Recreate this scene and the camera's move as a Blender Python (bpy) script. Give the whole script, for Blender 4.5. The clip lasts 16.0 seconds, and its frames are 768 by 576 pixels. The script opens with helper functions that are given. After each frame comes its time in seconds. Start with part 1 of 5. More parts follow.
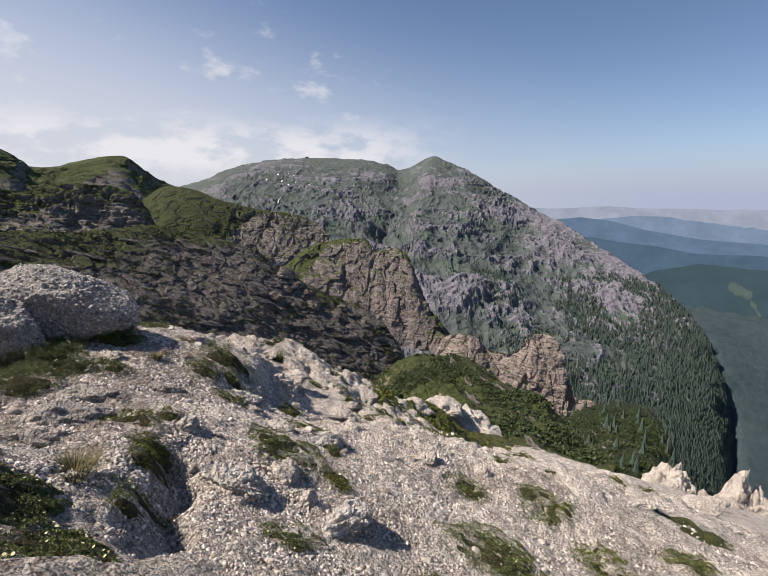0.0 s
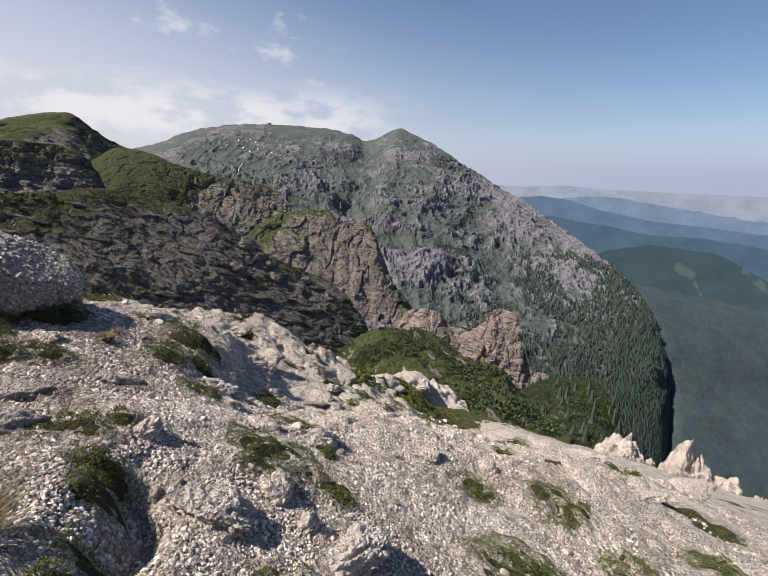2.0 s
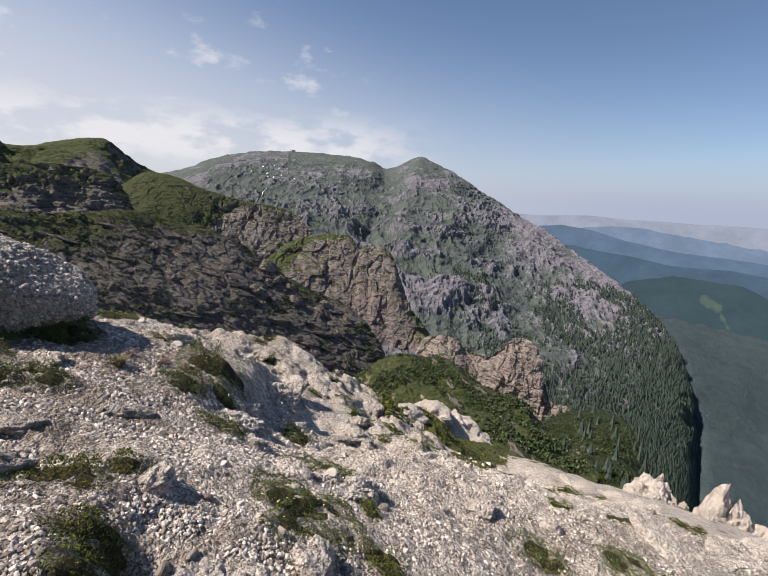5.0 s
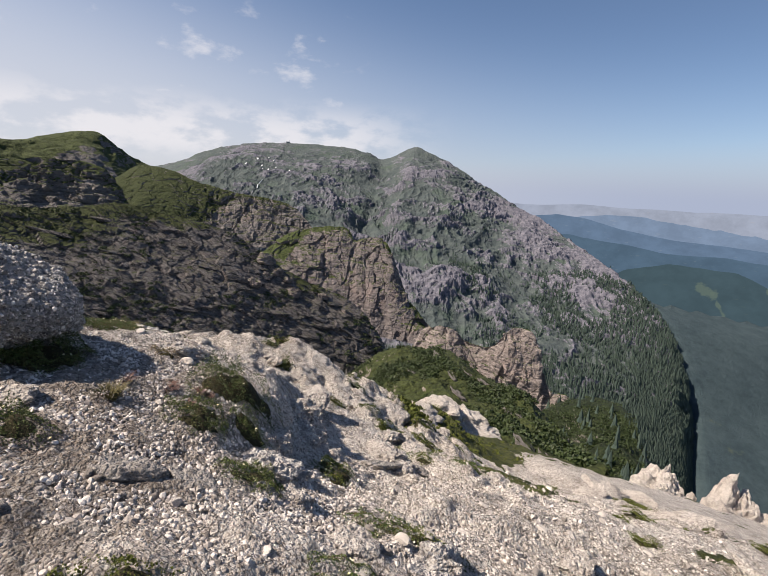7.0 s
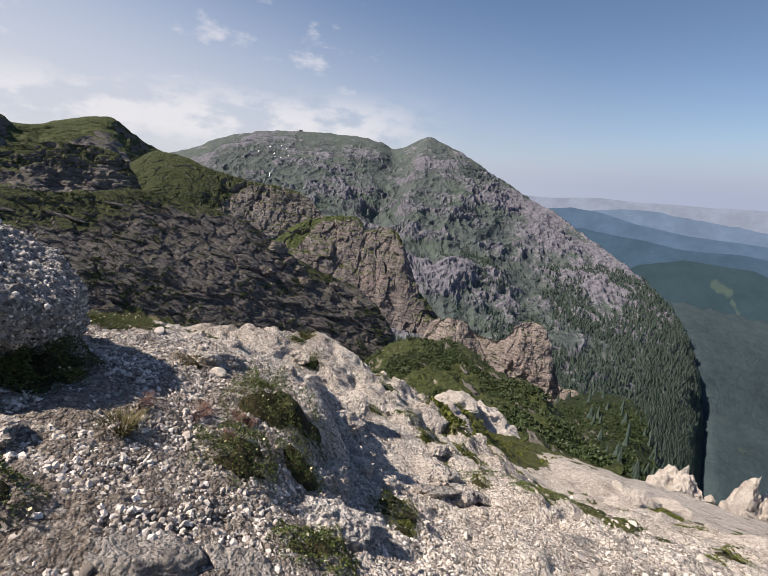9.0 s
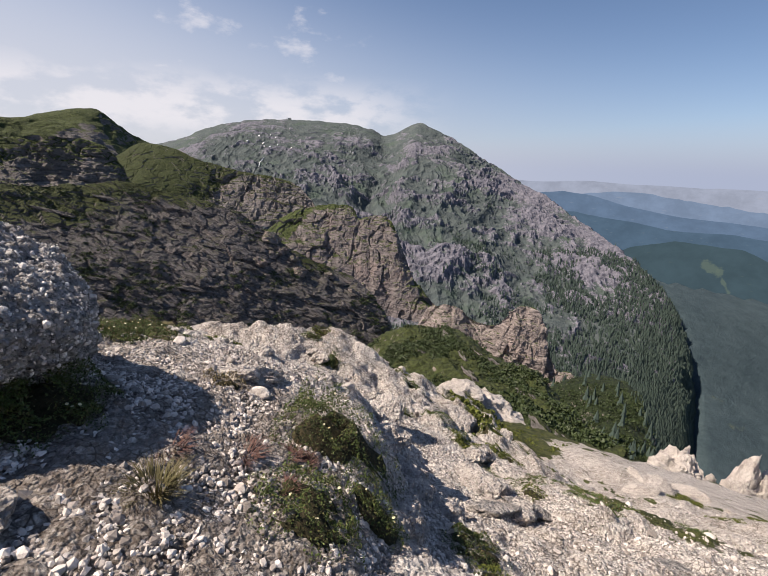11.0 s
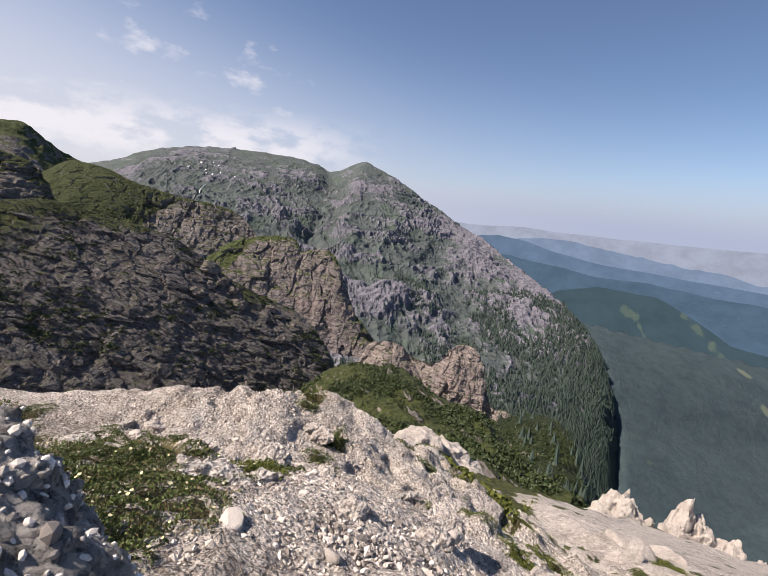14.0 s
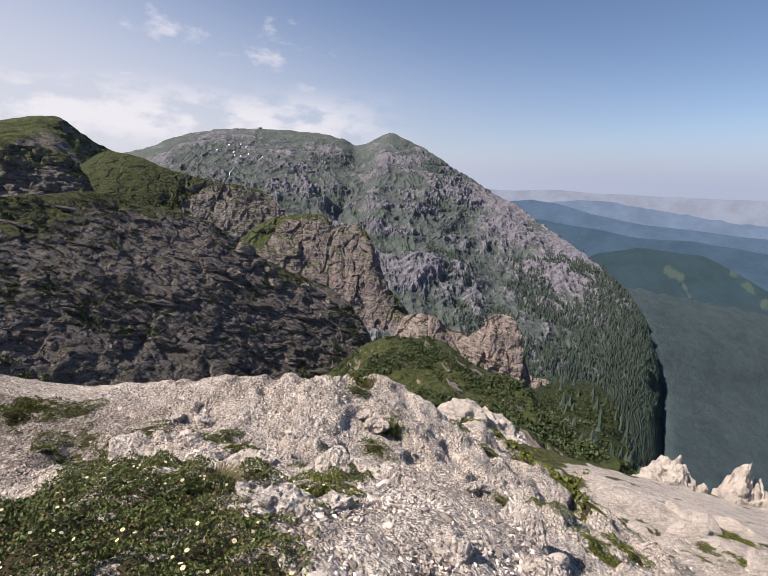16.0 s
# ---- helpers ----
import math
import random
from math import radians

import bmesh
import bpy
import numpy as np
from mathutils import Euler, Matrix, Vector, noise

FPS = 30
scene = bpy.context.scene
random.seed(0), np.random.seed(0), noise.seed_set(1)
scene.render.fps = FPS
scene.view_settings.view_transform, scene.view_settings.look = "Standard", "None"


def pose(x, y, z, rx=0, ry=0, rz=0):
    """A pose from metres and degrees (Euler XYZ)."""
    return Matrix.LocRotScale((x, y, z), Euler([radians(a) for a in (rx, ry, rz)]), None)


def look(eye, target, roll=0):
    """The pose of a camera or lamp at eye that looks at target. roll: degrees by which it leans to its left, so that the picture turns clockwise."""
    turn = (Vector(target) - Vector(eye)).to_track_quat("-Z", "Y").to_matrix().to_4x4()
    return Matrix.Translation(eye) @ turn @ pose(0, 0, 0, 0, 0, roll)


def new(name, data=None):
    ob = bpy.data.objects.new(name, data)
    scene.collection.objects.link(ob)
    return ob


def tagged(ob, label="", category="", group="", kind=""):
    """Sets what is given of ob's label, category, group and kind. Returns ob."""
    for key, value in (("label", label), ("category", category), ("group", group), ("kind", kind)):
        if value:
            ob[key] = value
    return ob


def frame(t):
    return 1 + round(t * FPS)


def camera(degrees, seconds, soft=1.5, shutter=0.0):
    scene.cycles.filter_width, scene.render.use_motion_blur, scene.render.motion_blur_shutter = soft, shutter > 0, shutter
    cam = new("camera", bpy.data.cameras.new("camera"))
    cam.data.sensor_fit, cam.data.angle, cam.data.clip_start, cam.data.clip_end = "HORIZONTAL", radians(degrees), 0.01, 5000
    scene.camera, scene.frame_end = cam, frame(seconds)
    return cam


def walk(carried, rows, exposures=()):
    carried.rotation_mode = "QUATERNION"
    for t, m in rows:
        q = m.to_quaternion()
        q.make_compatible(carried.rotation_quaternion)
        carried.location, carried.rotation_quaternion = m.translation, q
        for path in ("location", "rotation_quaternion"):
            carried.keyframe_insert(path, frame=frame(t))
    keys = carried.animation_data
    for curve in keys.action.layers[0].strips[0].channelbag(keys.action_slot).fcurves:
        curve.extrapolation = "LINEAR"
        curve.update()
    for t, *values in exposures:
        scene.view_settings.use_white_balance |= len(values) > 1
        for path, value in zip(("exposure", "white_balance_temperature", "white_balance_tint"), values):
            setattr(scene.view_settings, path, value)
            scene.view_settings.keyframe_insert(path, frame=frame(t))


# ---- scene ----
cam = camera(80.0, 16.0, 0.7)
PATH = [
    (0, (2.751, 1.879, 1.92), (2.724, 3.841, 1.531), -0.0),
    (0.5, (2.607, 2.163, 1.86), (2.653, 4.116, 1.434), 1.5),
    (1, (2.503, 2.361, 1.836), (2.651, 4.298, 1.361), 2.3),
    (1.5, (2.434, 2.595, 1.796), (2.55, 4.519, 1.262), 3.1),
    (2, (2.294, 2.798, 1.71), (2.43, 4.73, 1.211), 2.2),
    (2.5, (2.228, 3.021, 1.566), (2.321, 4.964, 1.101), 2.6),
    (3, (2.216, 3.107, 1.564), (2.24, 5.059, 1.127), 4.1),
    (3.5, (2.211, 3.133, 1.572), (2.172, 5.087, 1.147), 4.7),
    (4, (2.216, 3.171, 1.588), (2.153, 5.129, 1.186), 4.2),
    (4.5, (2.205, 3.243, 1.584), (2.172, 5.209, 1.221), 2.6),
    (5, (2.012, 3.476, 1.498), (2.067, 5.436, 1.104), 3.0),
    (7.5, (1.333, 4.838, 1.301), (1.4, 6.785, 0.848), 2.3),
    (8, (1.171, 5.14, 1.238), (1.188, 7.075, 0.731), 2.2),
    (8.5, (1.041, 5.288, 1.222), (1.068, 7.223, 0.716), 2.9),
    (9, (0.947, 5.445, 1.16), (0.976, 7.388, 0.688), 3.3),
    (9.5, (0.809, 5.69, 1.129), (0.828, 7.636, 0.668), 3.9),
    (12, (0.113, 6.587, 0.986), (0.206, 8.507, 0.431), 0.7),
    (12.5, (-0.154, 7.01, 0.973), (-0.05, 8.988, 0.691), 0.4),
    (13, (-0.402, 7.162, 1.053), (-0.366, 9.139, 0.755), 4.9),
    (13.5, (-0.587, 7.388, 1.027), (-0.361, 9.346, 0.689), 4.5),
    (14, (-0.624, 7.558, 0.964), (-0.315, 9.502, 0.608), 5.7),
    (14.5, (-0.592, 7.744, 0.926), (-0.375, 9.699, 0.563), 5.2),
    (15, (-0.669, 7.882, 0.923), (-0.467, 9.823, 0.485), 3.6),
    (15.5, (-0.748, 7.968, 0.945), (-0.503, 9.898, 0.48), 2.9),
    (16, (-0.783, 8.034, 0.923), (-0.611, 9.968, 0.443), 2.1),
]
walk(cam, [(t, look(eye, target, roll)) for t, eye, target, roll in PATH], exposures=[(0, 0.55, 6500, 12), (5.2, 0.55, 6500, 12), (9.7, 0.52, 6500, 12), (12.0, 0.6, 6500, 15), (13.0, 0.65, 6500, 15), (16.0, 0.6, 6500, 15)])

# ---- world and sun ----
SUN_AZ, SUN_EL = radians(-95), radians(50)
to_sun = Vector((math.sin(SUN_AZ) * math.cos(SUN_EL), math.cos(SUN_AZ) * math.cos(SUN_EL), math.sin(SUN_EL)))

sun = new("sun", bpy.data.lights.new("sun", "SUN"))
sun.data.energy, sun.data.angle, sun.data.color = 5.4, radians(0.55), (1.0, 0.885, 0.745)
sun.matrix_world = look((0, 0, 60), tuple(Vector((0, 0, 60)) - to_sun))

world = bpy.data.worlds.new("sky")
scene.world = world
world.use_nodes = True
wn, wl = world.node_tree.nodes, world.node_tree.links
wn.clear()
sky = wn.new("ShaderNodeTexSky")
sky.sky_type, sky.sun_disc = "NISHITA", False
sky.sun_elevation, sky.sun_rotation = SUN_EL, SUN_AZ
sky.altitude, sky.air_density, sky.dust_density, sky.ozone_density = 2000, 1.0, 1.6, 2.0
SKY = 0.078


def wmath(op, a, b=None, clamp=False):
    n = wn.new("ShaderNodeMath")
    n.operation, n.use_clamp = op, clamp
    for i, v in enumerate((a, b)):
        if v is None:
            continue
        if isinstance(v, (int, float)):
            n.inputs[i].default_value = v
        else:
            wl.new(v, n.inputs[i])
    return n.outputs[0]


def wrange(v, a, b, c=0.0, d=1.0, smooth=True):
    n = wn.new("ShaderNodeMapRange")
    n.interpolation_type = "SMOOTHSTEP" if smooth else "LINEAR"
    wl.new(v, n.inputs[0])
    for i, x in enumerate((a, b, c, d)):
        n.inputs[i + 1].default_value = x
    return n.outputs[0]


def wmix(fac, a, b):
    n = wn.new("ShaderNodeMix")
    n.data_type = "RGBA"
    for i, v in ((0, fac), (6, a), (7, b)):
        if isinstance(v, (int, float)):
            n.inputs[i].default_value = v
        elif isinstance(v, tuple):
            n.inputs[i].default_value = v
        else:
            wl.new(v, n.inputs[i])
    return n.outputs[2]


coord = wn.new("ShaderNodeTexCoord")
sep = wn.new("ShaderNodeSeparateXYZ")
wl.new(coord.outputs["Generated"], sep.inputs[0])
up = sep.outputs[2]
# haze along the horizon, thicker on the sun's side
side = wmath("MULTIPLY", sep.outputs[0], -1.0)
haze = wrange(wmath("SUBTRACT", up, wmath("MULTIPLY", side, 0.22)), 0.42, -0.03, 0.0, 1.0)
haze = wmath("POWER", haze, 1.35)
haze = wmath("MAXIMUM", wmath("MULTIPLY", haze, 0.86), wrange(up, 0.15, -0.01))
veil = wmix(wrange(sep.outputs[0], 0.65, -0.5), (3.65, 4.15, 5.35, 1), (5.7, 5.85, 6.35, 1))
colour = wmix(haze, sky.outputs[0], veil)
# fair-weather clouds low over the ridge
cmap = wn.new("ShaderNodeMapping")
wl.new(coord.outputs["Generated"], cmap.inputs[0])
cmap.inputs["Scale"].default_value = (1, 1, 2.1)
puff = wn.new("ShaderNodeTexNoise")
puff.inputs["Scale"].default_value, puff.inputs["Detail"].default_value, puff.inputs["Roughness"].default_value = 11, 9, 0.58
wl.new(cmap.outputs[0], puff.inputs["Vector"])
big = wn.new("ShaderNodeTexNoise")
big.inputs["Scale"].default_value, big.inputs["Detail"].default_value = 4.5, 3
wl.new(cmap.outputs[0], big.inputs["Vector"])
band = wmath("MULTIPLY", wrange(up, 0.025, 0.075), wrange(up, 0.175, 0.095))
body = wmath("ADD", wmath("MULTIPLY", puff.outputs[0], 0.75), wmath("MULTIPLY", big.outputs[0], 0.45))
cover = wmath("MULTIPLY", wrange(body, 0.51, 0.66), wmath("MULTIPLY", band, wrange(sep.outputs[0], 0.18, -0.1)))
wisp = wmath("MULTIPLY", wrange(puff.outputs[0], 0.58, 0.78), wmath("MULTIPLY", wrange(up, 0.10, 0.16), wrange(up, 0.42, 0.25)))
wisp = wmath("MULTIPLY", wisp, wmath("MULTIPLY", wrange(sep.outputs[0], 0.02, -0.1), 0.75))
colour = wmix(wmath("MULTIPLY", wmath("MAXIMUM", cover, wisp), 0.68), colour, (7.9, 7.7, 7.8, 1))
back = wn.new("ShaderNodeBackground")
back.inputs[1].default_value = SKY
wl.new(colour, back.inputs[0])
wout = wn.new("ShaderNodeOutputWorld")
wl.new(back.outputs[0], wout.inputs[0])
scene.view_settings.exposure = 0.0

# ---- materials ----
class Nodes:
    """A small builder for one node material."""

    def __init__(self, name, rough=0.9, spec=0.25):
        self.mat = bpy.data.materials.new(name)
        self.mat.use_nodes = True
        self.n, self.l = self.mat.node_tree.nodes, self.mat.node_tree.links
        self.bsdf = self.n["Principled BSDF"]
        self.bsdf.inputs["Roughness"].default_value = rough
        self.bsdf.inputs["Specular IOR Level"].default_value = spec
        self.co = self.n.new("ShaderNodeTexCoord").outputs["Object"]

    def put(self, sock, v):
        if isinstance(v, tuple) and len(v) == 3:
            v = (*v, 1) if sock.type == "RGBA" else v
        if isinstance(v, (int, float, tuple)):
            sock.default_value = v
        else:
            self.l.new(v, sock)

    def math(self, op, a, b=0.0, clamp=False):
        n = self.n.new("ShaderNodeMath")
        n.operation, n.use_clamp = op, clamp
        self.put(n.inputs[0], a), self.put(n.inputs[1], b)
        return n.outputs[0]

    def range(self, v, a, b, c=0.0, d=1.0):
        n = self.n.new("ShaderNodeMapRange")
        n.interpolation_type = "SMOOTHSTEP"
        self.put(n.inputs[0], v)
        for i, x in enumerate((a, b, c, d)):
            n.inputs[i + 1].default_value = x
        return n.outputs[0]

    def mix(self, fac, a, b):
        n = self.n.new("ShaderNodeMix")
        n.data_type = "RGBA"
        self.put(n.inputs[0], fac), self.put(n.inputs[6], a), self.put(n.inputs[7], b)
        return n.outputs[2]

    def scaled(self, sx, sy, sz, rx=0, ry=0, rz=0):
        """The place turned first and then scaled, so that beds can dip."""
        turn, size = self.n.new("ShaderNodeMapping"), self.n.new("ShaderNodeMapping")
        self.l.new(self.co, turn.inputs[0])
        self.l.new(turn.outputs[0], size.inputs[0])
        turn.inputs["Rotation"].default_value = (radians(rx), radians(ry), radians(rz))
        size.inputs["Scale"].default_value = (sx, sy, sz)
        return size.outputs[0]

    def noise(self, scale, detail=6, rough=0.6, co=None, distort=0.0):
        n = self.n.new("ShaderNodeTexNoise")
        self.l.new(co or self.co, n.inputs["Vector"])
        n.inputs["Scale"].default_value, n.inputs["Detail"].default_value = scale, detail
        n.inputs["Roughness"].default_value, n.inputs["Distortion"].default_value = rough, distort
        return n.outputs[0]

    def cells(self, scale, out="Color", feature="F1", co=None):
        n = self.n.new("ShaderNodeTexVoronoi")
        n.feature = feature
        self.l.new(co or self.co, n.inputs["Vector"])
        n.inputs["Scale"].default_value = scale
        return n.outputs[out]

    def lum(self, colour):
        n = self.n.new("ShaderNodeSeparateXYZ")
        self.l.new(colour, n.inputs[0])
        return n.outputs[0]

    def slope(self):
        g = self.n.new("ShaderNodeNewGeometry")
        n = self.n.new("ShaderNodeSeparateXYZ")
        self.l.new(g.outputs["Normal"], n.inputs[0])
        return n.outputs[2]

    def island(self):
        return self.n.new("ShaderNodeNewGeometry").outputs["Random Per Island"]

    def chance(self):
        return self.n.new("ShaderNodeObjectInfo").outputs["Random"]

    def bump(self, height, strength, distance):
        n = self.n.new("ShaderNodeBump")
        n.inputs["Strength"].default_value, n.inputs["Distance"].default_value = strength, distance
        self.l.new(height, n.inputs["Height"])
        self.l.new(n.outputs[0], self.bsdf.inputs["Normal"])

    def done(self, colour):
        self.put(self.bsdf.inputs["Base Color"], colour)
        return self.mat


def conglomerate(name, pale, dark, soil, soil_amount, size=1.0, mask="", gaps=0.0):
    """Pebbly limestone conglomerate: cemented gravel of several sizes with soil; the shade between stones is put into
    the colour.
    """
    m = Nodes(name)
    warp = m.n.new("ShaderNodeMix")
    warp.data_type = "VECTOR"
    wob = m.n.new("ShaderNodeTexNoise")
    wob.inputs["Scale"].default_value, wob.inputs["Detail"].default_value = 14 * size, 4
    m.l.new(m.co, wob.inputs["Vector"])
    warp.inputs[0].default_value = 0.012 / size
    m.l.new(m.co, warp.inputs[4]), m.l.new(wob.outputs["Color"], warp.inputs[5])
    co = warp.outputs[1]
    tone = m.math("ADD", m.math("MULTIPLY", m.lum(m.cells(70 * size, co=co)), 0.4), m.math("MULTIPLY", m.lum(m.cells(27 * size, co=co)), 0.35))
    tone = m.math("ADD", tone, m.math("MULTIPLY", m.noise(110 * size, 6, 0.75), 0.3))
    patch = m.range(m.noise(0.8, 9, 0.64), 0.32, 0.66)
    tone = m.math("ADD", m.math("MULTIPLY", tone, 0.72), m.math("MULTIPLY", patch, 0.36), True)
    base = m.mix(m.range(tone, 0.26, 0.72), dark, pale)
    base = m.mix(m.math("MULTIPLY", m.range(m.noise(2.1, 6), 0.48, 0.7), 0.15), base, (0.400, 0.333, 0.289))
    earth = m.math("MULTIPLY", m.range(m.noise(1.5, 10, 0.7), 0.50, 0.64), soil_amount)
    grit = m.math("MULTIPLY", m.range(m.noise(9 * size, 8, 0.72), 0.57, 0.68), soil_amount * 0.8)
    stain = m.math("MULTIPLY", m.range(m.noise(5.5, 9, 0.78), 0.5, 0.63), 0.42)
    base = m.mix(stain, base, tuple(c * 0.82 for c in dark))
    if mask:
        at = m.n.new("ShaderNodeAttribute")
        at.attribute_name = mask
        earth = m.math("MAXIMUM", earth, m.math("MULTIPLY", at.outputs["Fac"], m.range(m.noise(6.5, 9, 0.75), 0.34, 0.5)))
    base = m.mix(m.math("MAXIMUM", earth, grit), base, soil)
    chip = m.range(m.math("ADD", m.math("MULTIPLY", m.lum(m.cells(44 * size, co=co)), 0.45), m.math("MULTIPLY", m.noise(30 * size, 7, 0.75), 0.75)), 0.66, 0.8)
    clean = m.math("SUBTRACT", 1.0, m.math("MAXIMUM", earth, grit))
    base = m.mix(m.math("MULTIPLY", chip, m.math("MULTIPLY", clean, 0.6)), base, tuple(min(0.86, c * 1.12) for c in pale))
    # shade in small pits, put into the colour in the soil's tone
    hole_shade = m.math("MULTIPLY", m.range(m.noise(27 * size, 8, 0.8), 0.545, 0.62), m.range(m.noise(3.3, 5, 0.6), 0.30, 0.55))
    base = m.mix(m.math("MULTIPLY", hole_shade, 0.8), base, tuple(c * 0.9 for c in soil))
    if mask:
        # shade where stones meet, coloured in along cell edges with the soil's tone
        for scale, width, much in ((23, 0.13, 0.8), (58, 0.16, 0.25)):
            seam_shade = m.math("MULTIPLY", m.range(m.cells(scale, "Distance", "DISTANCE_TO_EDGE", co), width, 0.0), m.range(m.noise(6, 7, 0.72), 0.36, 0.56))
            base = m.mix(m.math("MULTIPLY", seam_shade, much), base, tuple(c * 1.25 for c in soil))
        turf = m.n.new("ShaderNodeAttribute")
        turf.attribute_name = "turf"
        green = m.mix(m.range(m.noise(1.6, 8, 0.7), 0.38, 0.62), (0.033, 0.041, 0.012), (0.092, 0.100, 0.031))
        base = m.mix(m.range(m.math("ADD", turf.outputs["Fac"], m.math("MULTIPLY", m.math("SUBTRACT", m.noise(3.2, 9, 0.7), 0.5), 1.4)), 0.42, 0.62), base, green)
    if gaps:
        # the boulder's gaps and pits carry their shade as near-black colour
        gap_shade = m.math("MULTIPLY", m.range(m.cells(19, "Distance", "DISTANCE_TO_EDGE", co), 0.12, 0.0), m.range(m.noise(9, 6, 0.7), 0.40, 0.55))
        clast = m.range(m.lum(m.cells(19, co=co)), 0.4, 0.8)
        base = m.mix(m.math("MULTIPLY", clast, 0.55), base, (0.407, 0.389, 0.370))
        base = m.mix(m.math("MULTIPLY", gap_shade, 0.4), base, (0.030, 0.027, 0.025))
        bright = m.range(m.math("ADD", m.math("MULTIPLY", m.lum(m.cells(48, co=co)), 0.5), m.math("MULTIPLY", m.noise(26, 8, 0.75), 0.8)), 0.62, 0.78)
        base = m.mix(m.math("MULTIPLY", bright, 0.75), base, (0.488, 0.466, 0.444))
        pit_shade = m.range(m.noise(34, 8, 0.8), 0.52, 0.62)
        base = m.mix(m.math("MULTIPLY", pit_shade, gaps), base, (0.026, 0.024, 0.022))
        rust = m.math("MULTIPLY", m.range(m.noise(2.6, 5, 0.6), 0.68, 0.72), m.range(m.noise(30, 6, 0.7), 0.44, 0.56))
        base = m.mix(m.math("MULTIPLY", rust, 0.8), base, (0.252, 0.104, 0.037))
    height = m.math("ADD", m.math("MULTIPLY", m.range(m.cells(27 * size, "Distance", co=co), 0.75, 0.0), 0.5), m.math("MULTIPLY", m.range(m.cells(70 * size, "Distance", co=co), 0.75, 0.0), 0.25))
    height = m.math("ADD", height, m.math("MULTIPLY", m.noise(8 * size, 10, 0.72), 1.2))
    m.bump(height, 1.0, 0.065 / size)
    return m.done(base)


def mountain_rock(name, rock_a, rock_b, grass_a, grass_b, unit, lo, hi, tilt=8.0, bands=1.0, spot=0.6, crack=0.5):
    """Limestone with grass where it lies flatter; unit: metres of the main grain."""
    m = Nodes(name)
    layers = m.scaled(0.35 / unit, 0.35 / unit, 3.2 * bands / unit, tilt * 0.2, -tilt, 0)
    grain = m.noise(1.0, 10, 0.66, layers, 0.5)
    fine = m.noise(5.0 / unit, 8, 0.7)
    big = m.noise(0.22 / unit, 6, 0.6)
    rock = m.mix(m.range(m.math("ADD", m.math("MULTIPLY", grain, 0.6), m.math("MULTIPLY", fine, 0.4)), 0.36, 0.64), rock_b, rock_a)
    rock = m.mix(m.math("MULTIPLY", m.range(big, 0.5, 0.72), 0.5), rock, tuple(c * k for c, k in zip(rock_a, (1.08, 0.94, 0.88))))
    joint = m.cells(1.0, "Distance", "DISTANCE_TO_EDGE", m.scaled(0.55 / unit, 0.55 / unit, 1.5 / unit, tilt * 0.2, -tilt, 0))
    split = m.math("MULTIPLY", m.range(joint, 0.09, 0.0), m.range(m.noise(0.9 / unit, 5, 0.6), 0.38, 0.6))
    rock = m.mix(m.math("MULTIPLY", split, crack), rock, tuple(c * 0.35 for c in rock_b))
    grass = m.mix(m.range(m.noise(2.2 / unit, 7, 0.65), 0.38, 0.62), grass_a, grass_b)
    lie = m.math("ADD", m.slope(), m.math("MULTIPLY", m.math("SUBTRACT", m.math("ADD", m.math("MULTIPLY", fine, 0.45), m.math("MULTIPLY", big, 0.55)), 0.5), spot))
    at = m.n.new("ShaderNodeAttribute")
    at.attribute_name = "turf"
    fac = m.range(m.math("ADD", lie, m.math("MULTIPLY", at.outputs["Fac"], 0.45)), lo, hi)
    m.bump(m.math("SUBTRACT", m.math("ADD", grain, m.math("MULTIPLY", fine, 0.8)), m.math("MULTIPLY", split, 0.6)), 0.9, unit * 0.28)
    return m.done(m.mix(fac, rock, grass))


def leafy(name, a, b, scale=1.0, glossy=0.55, withered=0.0):
    m = Nodes(name, glossy, 0.3)
    t = m.math("ADD", m.math("MULTIPLY", m.island(), 0.6), m.math("MULTIPLY", m.noise(scale, 4), 0.5), True)
    dead = m.range(m.math("ADD", m.math("FRACT", m.math("MULTIPLY", m.island(), 13.7)), m.math("MULTIPLY", m.noise(5.0, 4), 0.9)), 1.18, 1.26)
    return m.done(m.mix(m.math("MULTIPLY", dead, withered), m.mix(t, a, b), (0.13, 0.092, 0.045)))


def plain(name, a, b, scale, rough=0.85, bump=0.0):
    m = Nodes(name, rough)
    n = m.noise(scale, 7, 0.65)
    if bump:
        m.bump(n, 0.7, bump)
    return m.done(m.mix(m.range(n, 0.35, 0.65), a, b))


def stone_mat(name, per_object, low=(0.18, 0.16, 0.144), high=(0.75, 0.69, 0.637)):
    m = Nodes(name, 0.88)
    r = m.chance() if per_object else m.island()
    base = m.mix(m.range(r, 0.0, 1.0), low, high)
    odd = m.math("FRACT", m.math("MULTIPLY", r, 7.31))
    base = m.mix(m.math("MULTIPLY", m.range(odd, 0.55, 1.0), 0.28), base, tuple(c * k for c, k in zip(low, (1.25, 1.1, 1.0))))
    base = m.mix(m.math("MULTIPLY", m.range(m.noise(14, 8, 0.7), 0.5, 0.75), 0.6), base, (0.370, 0.311, 0.274))
    base = m.mix(m.math("MULTIPLY", m.range(m.noise(60, 5, 0.7), 0.52, 0.66), 0.3), base, (0.118, 0.107, 0.100))
    m.bump(m.noise(45, 8, 0.7), 0.6, 0.008)
    return m.done(base)


